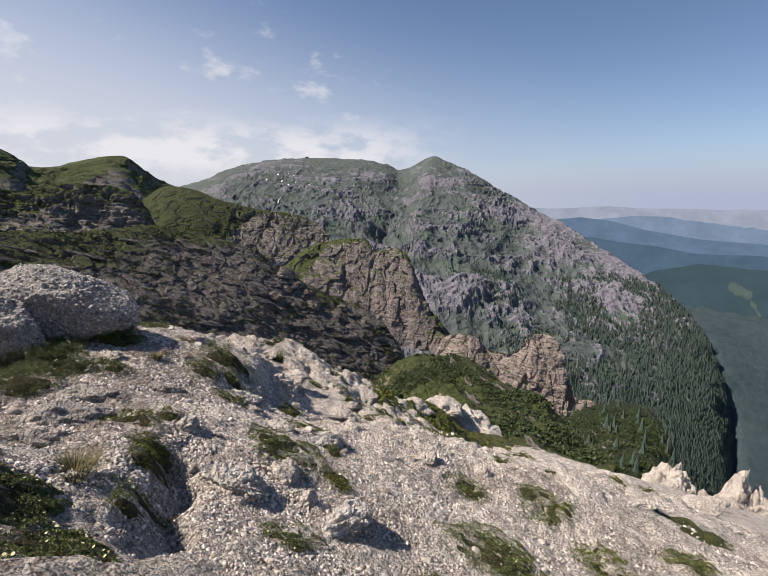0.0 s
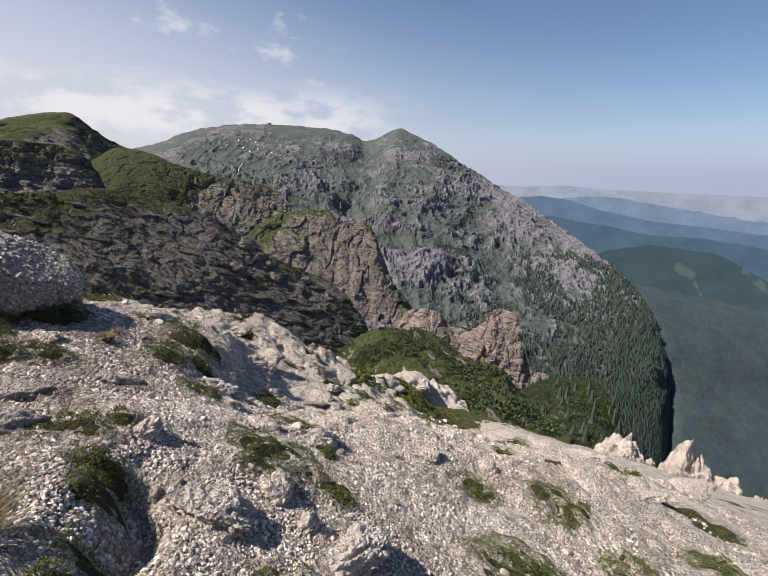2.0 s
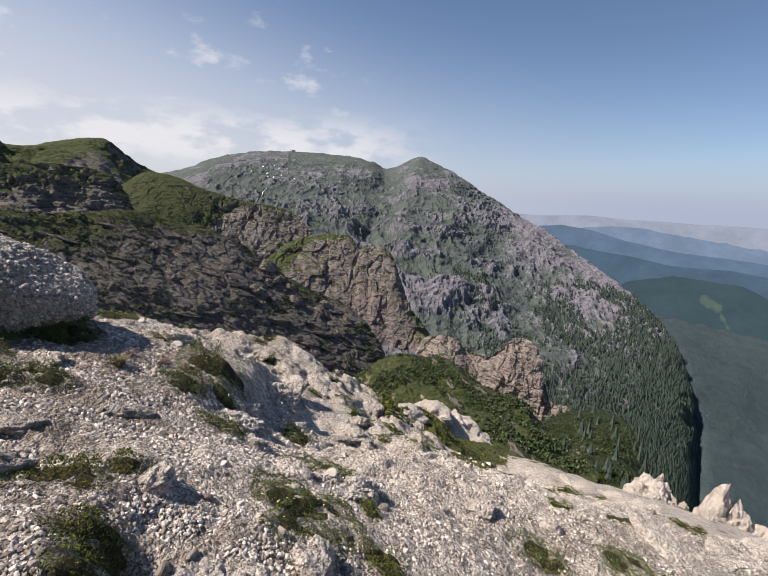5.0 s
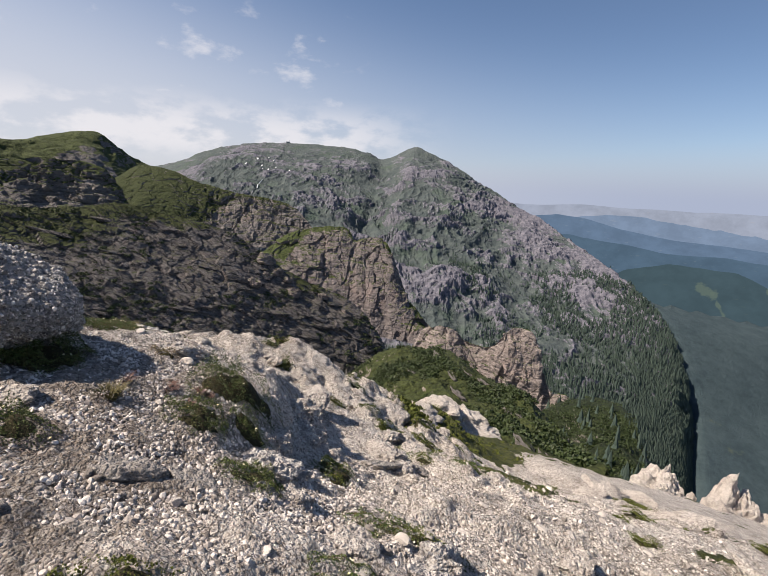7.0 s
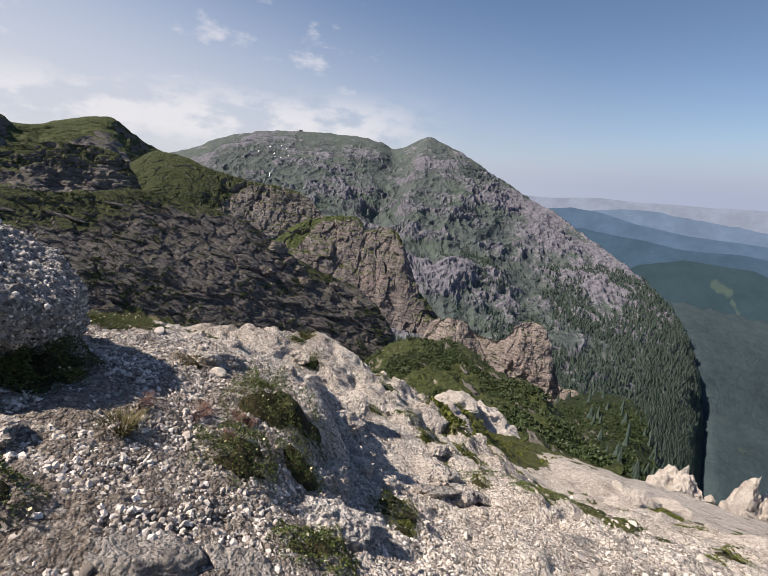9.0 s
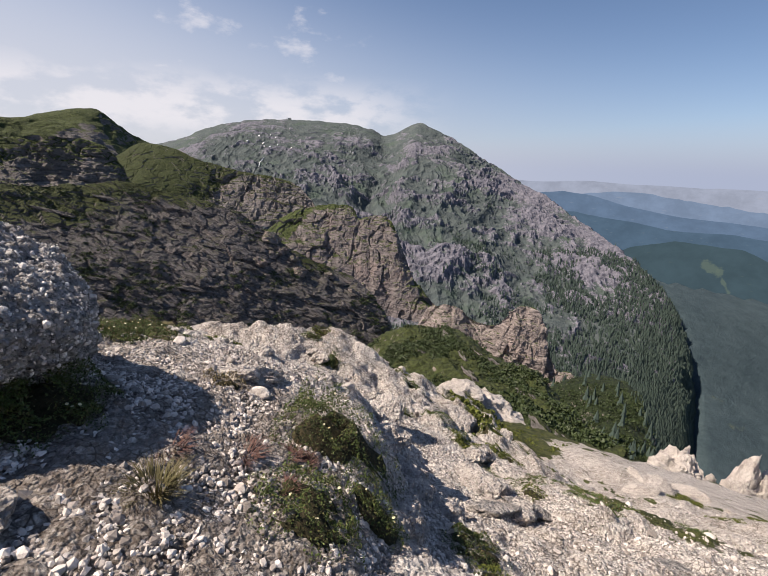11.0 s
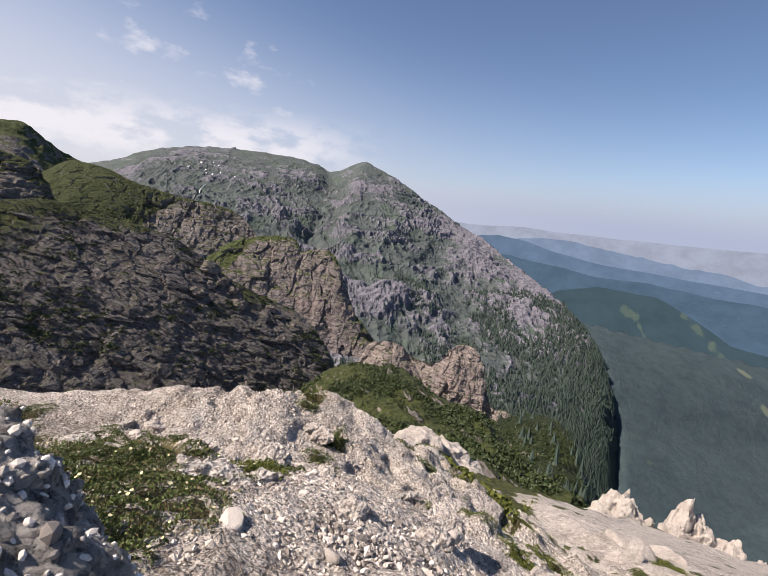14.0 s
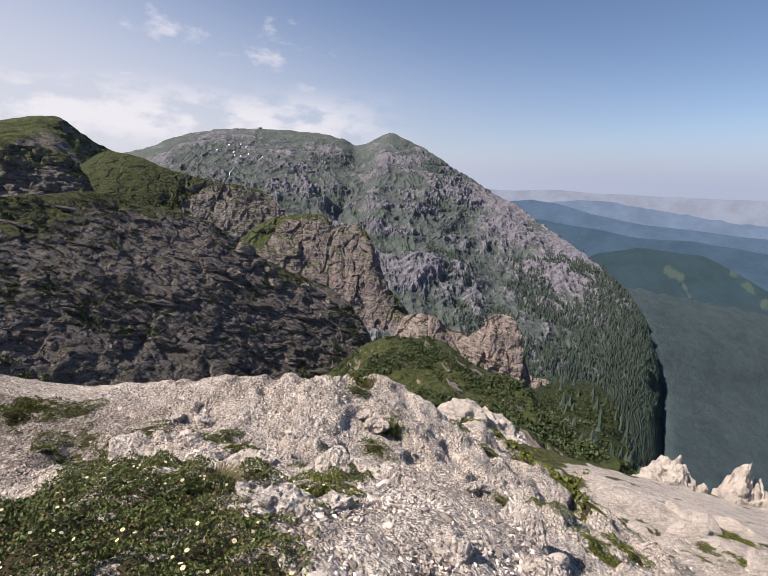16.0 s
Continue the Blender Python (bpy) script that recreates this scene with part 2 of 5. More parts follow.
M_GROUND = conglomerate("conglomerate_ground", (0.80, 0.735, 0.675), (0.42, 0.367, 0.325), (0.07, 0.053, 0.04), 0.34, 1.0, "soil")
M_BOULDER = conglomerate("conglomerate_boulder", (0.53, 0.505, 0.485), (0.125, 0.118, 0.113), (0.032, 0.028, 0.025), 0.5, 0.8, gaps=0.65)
M_PALE = conglomerate("pale_limestone", (0.66, 0.605, 0.555), (0.33, 0.293, 0.265), (0.13, 0.10, 0.076), 0.3, 0.9)
M_PLATE = conglomerate("grey_plate_rock", (0.414, 0.385, 0.359), (0.229, 0.211, 0.196), (0.111, 0.092, 0.074), 0.2, 0.9)
M_WHITE = conglomerate("whitish_limestone", (0.68, 0.64, 0.605), (0.40, 0.365, 0.34), (0.148, 0.122, 0.096), 0.25, 0.8)
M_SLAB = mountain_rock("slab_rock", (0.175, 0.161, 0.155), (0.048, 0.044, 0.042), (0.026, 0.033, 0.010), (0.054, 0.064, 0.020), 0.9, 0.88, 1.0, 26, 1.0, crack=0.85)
M_HILL = mountain_rock("grassy_hill_rock", (0.22, 0.20, 0.19), (0.072, 0.067, 0.064), (0.028, 0.038, 0.012), (0.06, 0.076, 0.023), 5.0, 0.80, 0.93, 6, 1.4, crack=0.25)
M_CLIFF = mountain_rock("cliff_rock", (0.24, 0.219, 0.212), (0.10, 0.091, 0.089), (0.023, 0.031, 0.010), (0.046, 0.058, 0.018), 6.0, 0.66, 0.82, 5, 1.2, crack=0.25)
M_SPUR = mountain_rock("grassy_spur", (0.30, 0.265, 0.24), (0.12, 0.107, 0.095), (0.022, 0.030, 0.009), (0.056, 0.068, 0.021), 1.8, 0.46, 0.66, 6, 1.0, 0.8)


def hazed_rock(name):
    """Pale crags over green ledges, a few kilometres off, with blue haze mixed into their colours."""
    m = Nodes(name, 0.95)
    at = m.n.new("ShaderNodeAttribute")
    at.attribute_name = "rock"
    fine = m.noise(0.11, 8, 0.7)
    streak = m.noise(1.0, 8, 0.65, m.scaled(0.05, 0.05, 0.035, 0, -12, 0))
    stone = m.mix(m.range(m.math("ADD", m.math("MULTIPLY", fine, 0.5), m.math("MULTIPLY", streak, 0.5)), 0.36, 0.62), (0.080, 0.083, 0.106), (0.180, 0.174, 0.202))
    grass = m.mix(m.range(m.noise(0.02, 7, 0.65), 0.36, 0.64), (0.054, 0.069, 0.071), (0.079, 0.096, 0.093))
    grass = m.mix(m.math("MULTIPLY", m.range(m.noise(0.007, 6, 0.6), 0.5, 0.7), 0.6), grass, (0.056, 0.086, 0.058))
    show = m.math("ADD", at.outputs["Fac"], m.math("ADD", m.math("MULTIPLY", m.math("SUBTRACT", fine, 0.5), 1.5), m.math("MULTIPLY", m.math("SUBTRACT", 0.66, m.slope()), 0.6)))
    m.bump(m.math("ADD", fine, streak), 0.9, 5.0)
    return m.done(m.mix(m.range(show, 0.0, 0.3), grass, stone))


M_FAR = hazed_rock("hazed_mountain_rock")
M_PILLAR = mountain_rock("pillar_rock", (0.323, 0.276, 0.255), (0.149, 0.126, 0.117), (0.03, 0.042, 0.014), (0.06, 0.078, 0.024), 4.0, 0.76, 0.9, 5, 1.2, crack=0.25)
M_TOWER = mountain_rock("tower_rock", (0.234, 0.205, 0.196), (0.110, 0.095, 0.093), (0.034, 0.046, 0.015), (0.066, 0.084, 0.025), 5.0, 0.68, 0.84, 5, 1.0, crack=0.25)
M_GORGE = mountain_rock("gorge_ground", (0.222, 0.200, 0.185), (0.104, 0.092, 0.081), (0.011, 0.018, 0.007), (0.022, 0.032, 0.011), 3.0, 0.45, 0.6, 6, 1.0)
M_PINE = leafy("dwarf_pine_needles", (0.021, 0.034, 0.011), (0.046, 0.064, 0.02), 0.8)
# spruce green lifted towards blue, with distance haze in the colour
M_SPRUCE = leafy("hazed_spruce_needles", (0.032, 0.051, 0.045), (0.060, 0.085, 0.066), 0.02, 0.9)
M_STONE = stone_mat("loose_stone", True, (0.18, 0.16, 0.144), (0.62, 0.57, 0.525))
M_RUBBLE = stone_mat("rubble_stone", False)
M_CLAST = stone_mat("boulder_pebble", False, (0.17, 0.16, 0.154), (0.82, 0.78, 0.74))
M_SNOW = plain("old_snow", (0.75, 0.77, 0.80), (0.85, 0.86, 0.88), 0.3)
M_LEAF = leafy("cushion_leaf", (0.024, 0.042, 0.010), (0.110, 0.150, 0.036), 9, withered=0.9)
M_AVENS = leafy("avens_leaf", (0.022, 0.038, 0.009), (0.105, 0.138, 0.032), 11, withered=0.5)
M_MOSS = leafy("moss", (0.044, 0.056, 0.010), (0.122, 0.137, 0.027), 14, 0.9)
M_DRY = leafy("dry_grass", (0.118, 0.089, 0.044), (0.244, 0.200, 0.104), 10, 0.8)
M_STRAW = leafy("green_straw", (0.055, 0.055, 0.02), (0.15, 0.125, 0.058), 10, 0.8)
M_PETAL = plain("cream_petal", (0.52, 0.50, 0.33), (0.62, 0.60, 0.45), 60, 0.6)
M_STAMEN = plain("yellow_stamen", (0.65, 0.45, 0.06), (0.75, 0.55, 0.10), 90, 0.7)
M_HEATH = leafy("heather_twigs", (0.074, 0.041, 0.033), (0.141, 0.074, 0.059), 12, 0.8)
M_UNDER = plain("under_dome", (0.016, 0.018, 0.008), (0.05, 0.04, 0.02), 45, 1.0, 0.02)

# ---- shape tools ----
def lattice(ix, iy, iz, seed):
    h = (ix * 374761393 + iy * 668265263 + iz * 2147483647 + seed * 974634077) & 0xFFFFFFFF
    h = ((h ^ (h >> 13)) * 1274126177) & 0xFFFFFFFF
    h = ((h ^ (h >> 16)) * 1103515245) & 0xFFFFFFFF
    return ((h ^ (h >> 15)) & 0xFFFFFF) / float(0xFFFFFF)


def vnoise(p, seed=0):
    """Smooth value noise in 0..1 at points p (..., 3)."""
    i = np.floor(p).astype(np.int64)
    f = p - i
    f = f * f * f * (f * (f * 6 - 15) + 10)
    x, y, z = i[..., 0], i[..., 1], i[..., 2]
    out = 0.0
    for dx in (0, 1):
        wx = f[..., 0] if dx else 1 - f[..., 0]
        for dy in (0, 1):
            wy = f[..., 1] if dy else 1 - f[..., 1]
            for dz in (0, 1):
                wz = f[..., 2] if dz else 1 - f[..., 2]
                out = out + wx * wy * wz * lattice(x + dx, y + dy, z + dz, seed)
    return out


def fbm(p, octaves=5, gain=0.5, seed=0, ridge=False):
    """Fractal noise in about -1..1."""
    total, amp, norm, q = 0.0, 1.0, 0.0, np.asarray(p, float)
    for o in range(octaves):
        n = vnoise(q, seed + 17 * o) * 2 - 1
        total = total + amp * ((1 - 2 * np.abs(n)) if ridge else n)
        norm += amp
        amp *= gain
        q = q * 2.03 + 11.7
    return total / norm * (1.0 if ridge else 1.6)


def spline(points, n):
    """n points along a smooth curve through the given ones."""
    p = np.array(points, float)
    p = np.vstack([2 * p[0] - p[1], p, 2 * p[-1] - p[-2]])
    s = np.linspace(0, len(points) - 1 - 1e-9, n)
    k = s.astype(int)
    f = (s - k)[:, None]
    a, b, c, d = p[k], p[k + 1], p[k + 2], p[k + 3]
    return 0.5 * (2 * b + (c - a) * f + (2 * a - 5 * b + 4 * c - d) * f**2 + (3 * b - a - 3 * c + d) * f**3)


def mesh_from(name, verts, faces, mats, smooth=False, index=None):
    """A mesh from arrays: faces (n, 3) or (n, 4)."""
    verts, faces = np.asarray(verts, np.float32), np.asarray(faces, np.int32)
    me = bpy.data.meshes.new(name)
    k = faces.shape[1]
    me.vertices.add(len(verts))
    me.vertices.foreach_set("co", verts.ravel())
    me.loops.add(faces.size)
    me.loops.foreach_set("vertex_index", faces.ravel())
    me.polygons.add(len(faces))
    me.polygons.foreach_set("loop_start", np.arange(0, faces.size, k, dtype=np.int32))
    for m in mats:
        me.materials.append(m)
    if index is not None:
        me.polygons.foreach_set("material_index", np.asarray(index, np.int32))
    me.polygons.foreach_set("use_smooth", np.full(len(faces), smooth))
    me.update(calc_edges=True)
    return me


def grid_faces(nu, nv):
    a = (np.arange(nu - 1)[:, None] * nv + np.arange(nv - 1)[None]).ravel()
    return np.stack([a, a + nv, a + nv + 1, a + 1], -1)


def normals(p):
    du, dv = np.gradient(p, axis=0), np.gradient(p, axis=1)
    n = np.cross(du, dv)
    return n / np.maximum(np.linalg.norm(n, axis=-1, keepdims=True), 1e-9)


def part(name, me, parent, label="", place=None):
    ob = new(name, me)
    ob.parent = parent
    if place is not None:
        ob.matrix_basis = place
    if label:
        tagged(ob, label)
    return ob


def drape(crest, foot, nu, nv, power=1.0, back=0.5, depth=0.8, nb=14):
    """A hillside from its foot line up to its crest line, and down behind it. Rows run from the foot to the back."""
    c, f = spline(crest, nu), spline(foot, nu)
    v = np.linspace(0, 1, nv)[None, :, None]
    p = f[:, None] + (c - f)[:, None] * v
    p[..., 2] = (f[:, None, 2] + (c - f)[:, None, 2] * (v[..., 0] ** power))
    run = (c - f)
    run = run.copy()
    rise = np.abs(run[:, 2:3]) + 0.25 * np.linalg.norm(run[:, :2], axis=1, keepdims=True)
    run[:, 2] = 0
    b = np.linspace(0, 1, nb + 1)[1:][None, :, None]
    q = c[:, None] + run[:, None] * b * back
    q[..., 2] -= (rise * depth) * b[..., 0] ** 1.3
    return np.concatenate([p, q], 1)


def scarps(p, period, amp, tilt, seed):
    """Rock beds: a saw of ledges along a tilted bedding plane."""
    s = (p @ np.array(tilt)) / period + 0.9 * fbm(p / (period * 5), 4, 0.55, seed)
    f = s - np.floor(s)
    return amp * (np.where(f < 0.8, f / 0.8, (1 - f) / 0.2) - 0.5)


def worley(p, seed=0):
    """Distance to the nearest scattered point, and that point's own random value."""
    i = np.floor(p).astype(np.int64)
    best, tone = np.full(p.shape[:-1], 9.0), np.zeros(p.shape[:-1])
    for dx in (-1, 0, 1):
        for dy in (-1, 0, 1):
            for dz in (-1, 0, 1):
                c = i + (dx, dy, dz)
                x, y, z = c[..., 0], c[..., 1], c[..., 2]
                q = c + np.stack([lattice(x, y, z, seed + k) for k in (1, 2, 3)], -1)
                d = np.linalg.norm(q - p, axis=-1)
                hit = d < best
                best, tone = np.where(hit, d, best), np.where(hit, lattice(x, y, z, seed + 4), tone)
    return best, tone


def blocks(p, size, tilt, seed):
    """Jointed rock: each block between the joints stands out by its own amount, -1 to 1, with a crack round it."""
    q = np.stack([p[..., 0], p[..., 1], p @ np.array(tilt)], -1) / np.array(size)
    q = q + 0.35 * np.stack([fbm(q * 0.8, 2, 0.5, seed + k) for k in (1, 2, 3)], -1)
    d, tone = worley(q, seed)
    return 2 * tone - 1 - 0.7 * np.clip((d - 0.62) / 0.2, 0, 1)


def blocky(p, steps=4, seed=0):
    """Noise cut into flat steps with short ramps: fractured faces."""
    n = (fbm(p, 3, 0.5, seed) * 0.5 + 0.5) * steps
    k = np.floor(n)
    f = np.clip((n - k - 0.35) / 0.3, 0, 1)
    return (k + f) / steps * 2 - 1


def unit_ball(level):
    bm = bmesh.new()
    bmesh.ops.create_icosphere(bm, subdivisions=level, radius=1.0)
    v = np.array([x.co[:] for x in bm.verts])
    f = np.array([[q.index for q in t.verts] for t in bm.faces])
    bm.free()
    return v, f


def turns(n, rng):
    """n random rotations."""
    q = rng.normal(size=(n, 4))
    q /= np.linalg.norm(q, axis=1, keepdims=True)
    w, x, y, z = q.T
    return np.stack([np.stack([1 - 2 * (y * y + z * z), 2 * (x * y - z * w), 2 * (x * z + y * w)], -1),
                     np.stack([2 * (x * y + z * w), 1 - 2 * (x * x + z * z), 2 * (y * z - x * w)], -1),
                     np.stack([2 * (x * z - y * w), 2 * (y * z + x * w), 1 - 2 * (x * x + y * y)], -1)], 1)


def many(shape, faces, places, sizes, rots):
    """One set of vertices and faces: copies of a shape (k, 3) or of one shape each (n, k, 3)."""
    v = np.einsum("nij,nkj->nki", rots, np.broadcast_to(shape, (len(places), *np.shape(shape)[-2:])) * sizes[:, None]) + places[:, None]
    k = v.shape[1]
    return v.reshape(-1, 3), (faces[None] + (np.arange(len(places)) * k)[:, None, None]).reshape(-1, faces.shape[1])

# ---- the near ridge ----
KNOLLS = ((-0.97, -0.75, -0.3, -0.72, -0.32, 0.13), (-0.86, -0.34, 0.04, 0.11, -0.36, 0.2), (-0.71, 0.62, -0.46, -0.1, 0.31, 0.34), (-0.62, 0.13, -0.08, -0.01, 0.26, 0.48),
          (-0.17, -0.47, 0.16, -0.23, -0.53, 0.46), (-0.26, 0.43, 0.19, 0.34, 0.01, 0.14), (-0.1, 0.36, 0.29, -0.49, -0.67, -0.09), (-0.01, -0.09, -0.38, -0.2, 0.94, 1.02))
KX, KY = (-4, -1.5, 0.8, 3, 5.5, 8.5), (4.5, 6.7, 8.6, 10.4, 12.6, 15.2, 18.5, 23)
RIM = ((-60, 11.5), (-12, 13.3), (-4.5, 15.0), (-1.7, 14.3), (-0.4, 14.9), (2.0, 17.0), (3.6, 24.0), (6.2, 31.0), (12.5, 34.5), (24.0, 38.0), (70.0, 50.0))
TURF = ((2.2, 12.6), (4.6, 16.5), (8.0, 22.0), (12.0, 29.0), (17.0, 34.0), (30.0, 40.0))


def beyond(line, x, y):
    """How far a place lies past a line of points, to its left; negative on its right."""
    best, sign = np.full(np.shape(x), 1e9), np.zeros(np.shape(x))
    for (ax, ay), (bx, by) in zip(line[:-1], line[1:]):
        dx, dy = bx - ax, by - ay
        t = np.clip(((x - ax) * dx + (y - ay) * dy) / (dx * dx + dy * dy), 0, 1)
        d = np.hypot(x - ax - t * dx, y - ay - t * dy)
        s = dx * (y - ay) - dy * (x - ax)
        sign = np.where(d < best, np.sign(s), sign)
        best = np.minimum(d, best)
    return best * sign


def past_rim(x, y):
    return beyond(RIM, x, y)


def base_height(x, y):
    z = 3.366 - 0.433 * np.where(x < -2, -2 + (x + 2) * 0.15, x) - 0.435 * y
    for ky, row in zip(KY, KNOLLS):
        for kx, h in zip(KX, row):
            z = z + h * np.exp(-((x - kx) ** 2 + (y - ky) ** 2) / (13.52 if ky > 17 else 5.78))
    z = z + 0.28 * np.exp(-((x + 0.35) ** 2 + (y - 14.3) ** 2) / 0.7) - 0.1 * np.exp(-(((x + 3) / 2) ** 2) - ((y - 12.5) / 1.8) ** 2)
    # a rock step below the shrub, and a gully with moss in it
    z = z - 0.27 * np.tanh((x - 0.62 - 0.1 * np.sin(y * 2.3)) / 0.16) * np.exp(-((y - 9.4) / 1.7) ** 4) * np.exp(-((x - 0.6) / 1.5) ** 2)
    z = z - 0.22 * np.exp(-((x - 0.98 - 0.37 * (5.3 - y) - 0.05 * np.sin(y * 9)) / 0.13) ** 2) * np.exp(-((y - 4.75) / 0.85) ** 4)
    z = z + 0.10 * np.exp(-((x - 0.62 - 0.37 * (5.3 - y)) / 0.3) ** 2) * np.exp(-((y - 4.8) / 0.9) ** 4)
    z = z - 1.9 * np.exp(-(((x - 7.6) / 2.4) ** 2) - ((y - 23) / 5) ** 2) - 0.4 * np.exp(-(((x - 8) / 2) ** 2) - ((y - 10) / 3) ** 2)
    over = np.maximum(0, past_rim(x, y) + 0.5)
    z = z + 0.1 * np.maximum(0, x - 9)
    return z - 1.5 * over**2 / (over + 1.6)


def ground_height(x, y):
    x, y = np.asarray(x, float), np.asarray(y, float)
    flat = np.stack([x, y, 0 * x], -1)
    z = base_height(x, y)
    rocky = np.clip(0.5 + 1.3 * fbm(flat / 2.7, 3, 0.5, 9), 0.12, 1)
    rim = np.clip(1 - np.abs(past_rim(x, y) + 1.2) / 2.0, 0, 1) * np.clip((x - 0.2) / 1.5, 0, 1)
    rocky = rocky + 0.8 * rim
    bare_rock = np.clip((x - 1.2) / 1.5, 0, 1) * np.clip((x + y - 9.5) / 2.5, 0, 1)
    z = z + bare_rock * (0.10 * blocky(flat / np.array([0.9, 1.3, 1]), 4, 15) + 0.05 * fbm(flat / 0.38, 3, 0.55, 16, True))
    z = z + 0.09 * fbm(flat / 1.7, 3, 0.5, 3) + rocky * (0.07 * fbm(flat / 0.6, 4, 0.6, 5, True) + (0.09 + 0.06 * np.clip((y - 8.5) / 2, 0, 1)) * blocky(flat / 0.55, 3, 13))
    return z


def loose(x, y):
    """Where loose rubble lies: thick on the near left, thin on the bare slab."""
    flat = np.stack([x, y, 0 * x], -1)
    return np.clip(0.95 + 0.9 * fbm(flat / 1.1, 4, 0.55, 55) - 0.4 * np.clip(x - 1.6 - 0.12 * (y - 6), 0, 2.2) - 0.1 * np.clip(y - 8.5, 0, 4), 0.05, 1)


def axis_steps(lo, a, b, hi, step, grow, far=1.07):
    """Even steps from a to b, growing ones outside: fast below a, slowly above b and then fast."""
    mid = list(np.arange(a, b, step))
    s, left, v = step, [], a
    while v > lo:
        s *= far
        v -= s
        left.append(v)
    s, right, v = step, [], mid[-1]
    while v < hi:
        s *= grow if s < 0.08 else far
        v += s
        right.append(v)
    return np.array(left[::-1] + mid + right)


gx, gy = np.meshgrid(axis_steps(-60, -2.6, 4.6, 70, 0.03, 1.013), axis_steps(-40, 4.2, 11.6, 75, 0.03, 1.013), indexing="ij")
gp = np.stack([gx, gy, ground_height(gx, gy)], -1)
near = np.clip(1.3 - np.hypot(gx - 1.0, gy - 8.0) / 14, 0, 1)
wa, ta = worley(gp / 0.13, 23)
wb, tb = worley(gp / 0.062, 27)
away = np.hypot(np.maximum(0, gx - 4.6), np.maximum(0, gy - 11.6))
wc, tc = worley(gp / 0.4, 29)
gp[..., 2] += 0.022 * fbm(gp / 0.2, 3, 0.65, 21) * np.clip(1.3 - away / 6, 0, 1) + near * (0.042 * (0.6 - wa) * (0.25 + 1.3 * ta) * np.clip(1.2 - away / 4, 0, 1) + 0.024 * (0.6 - wb) * (0.2 + 1.3 * tb) * np.clip(1 - away / 1.5, 0, 1))
gp[..., 2] += 0.16 * (0.6 - wc) * (0.1 + 1.3 * tc) * np.clip((away - 0.3) / 2, 0, 1) * np.clip(1.4 - away / 14, 0, 1)
ground = new("ground", mesh_from("ground", gp.reshape(-1, 3), grid_faces(*gx.shape), [M_GROUND], True))
soil = ground.data.attributes.new("soil", "FLOAT", "POINT")
soil.data.foreach_set("value", np.clip(0.6 * np.exp(-((gx + 4.0) / 1.5) ** 2 - ((gy - 12.6) / 1.3) ** 2) + (loose(gx, gy) + 0.45) * (0.3 + 0.8 * np.clip((0.9 - gx) / 1.2, 0, 1)) * np.clip((9.2 - gy) / 1.2, 0.15, 1), 0, 0.62).astype(np.float32).ravel())
turf = ground.data.attributes.new("turf", "FLOAT", "POINT")
tq = np.clip(beyond(TURF, gx, gy) / 1.2 + 0.3 + 1.1 * fbm(gp / np.array([0.9, 2.2, 1.2]), 4, 0.6, 63), 0, 1) * np.clip((gy - 12.2) / 1.5, 0, 1) * np.clip((gx - 1.6) / 1.2, 0, 1)
moss = np.clip(2.0 * fbm(gp / np.array([0.8, 1.1, 0.9]), 4, 0.62, 65) - 0.5, 0, 1) * np.clip((gx - 1.0) / 1.2, 0, 1) * np.clip((gx + gy - 10.5) / 3, 0, 1)
tq = np.maximum(tq, 0.8 * moss)
turf.data.foreach_set("value", tq.astype(np.float32).ravel())
tagged(ground, "pale pebbly conglomerate ridge with loose gravel", "ground", kind="structure")


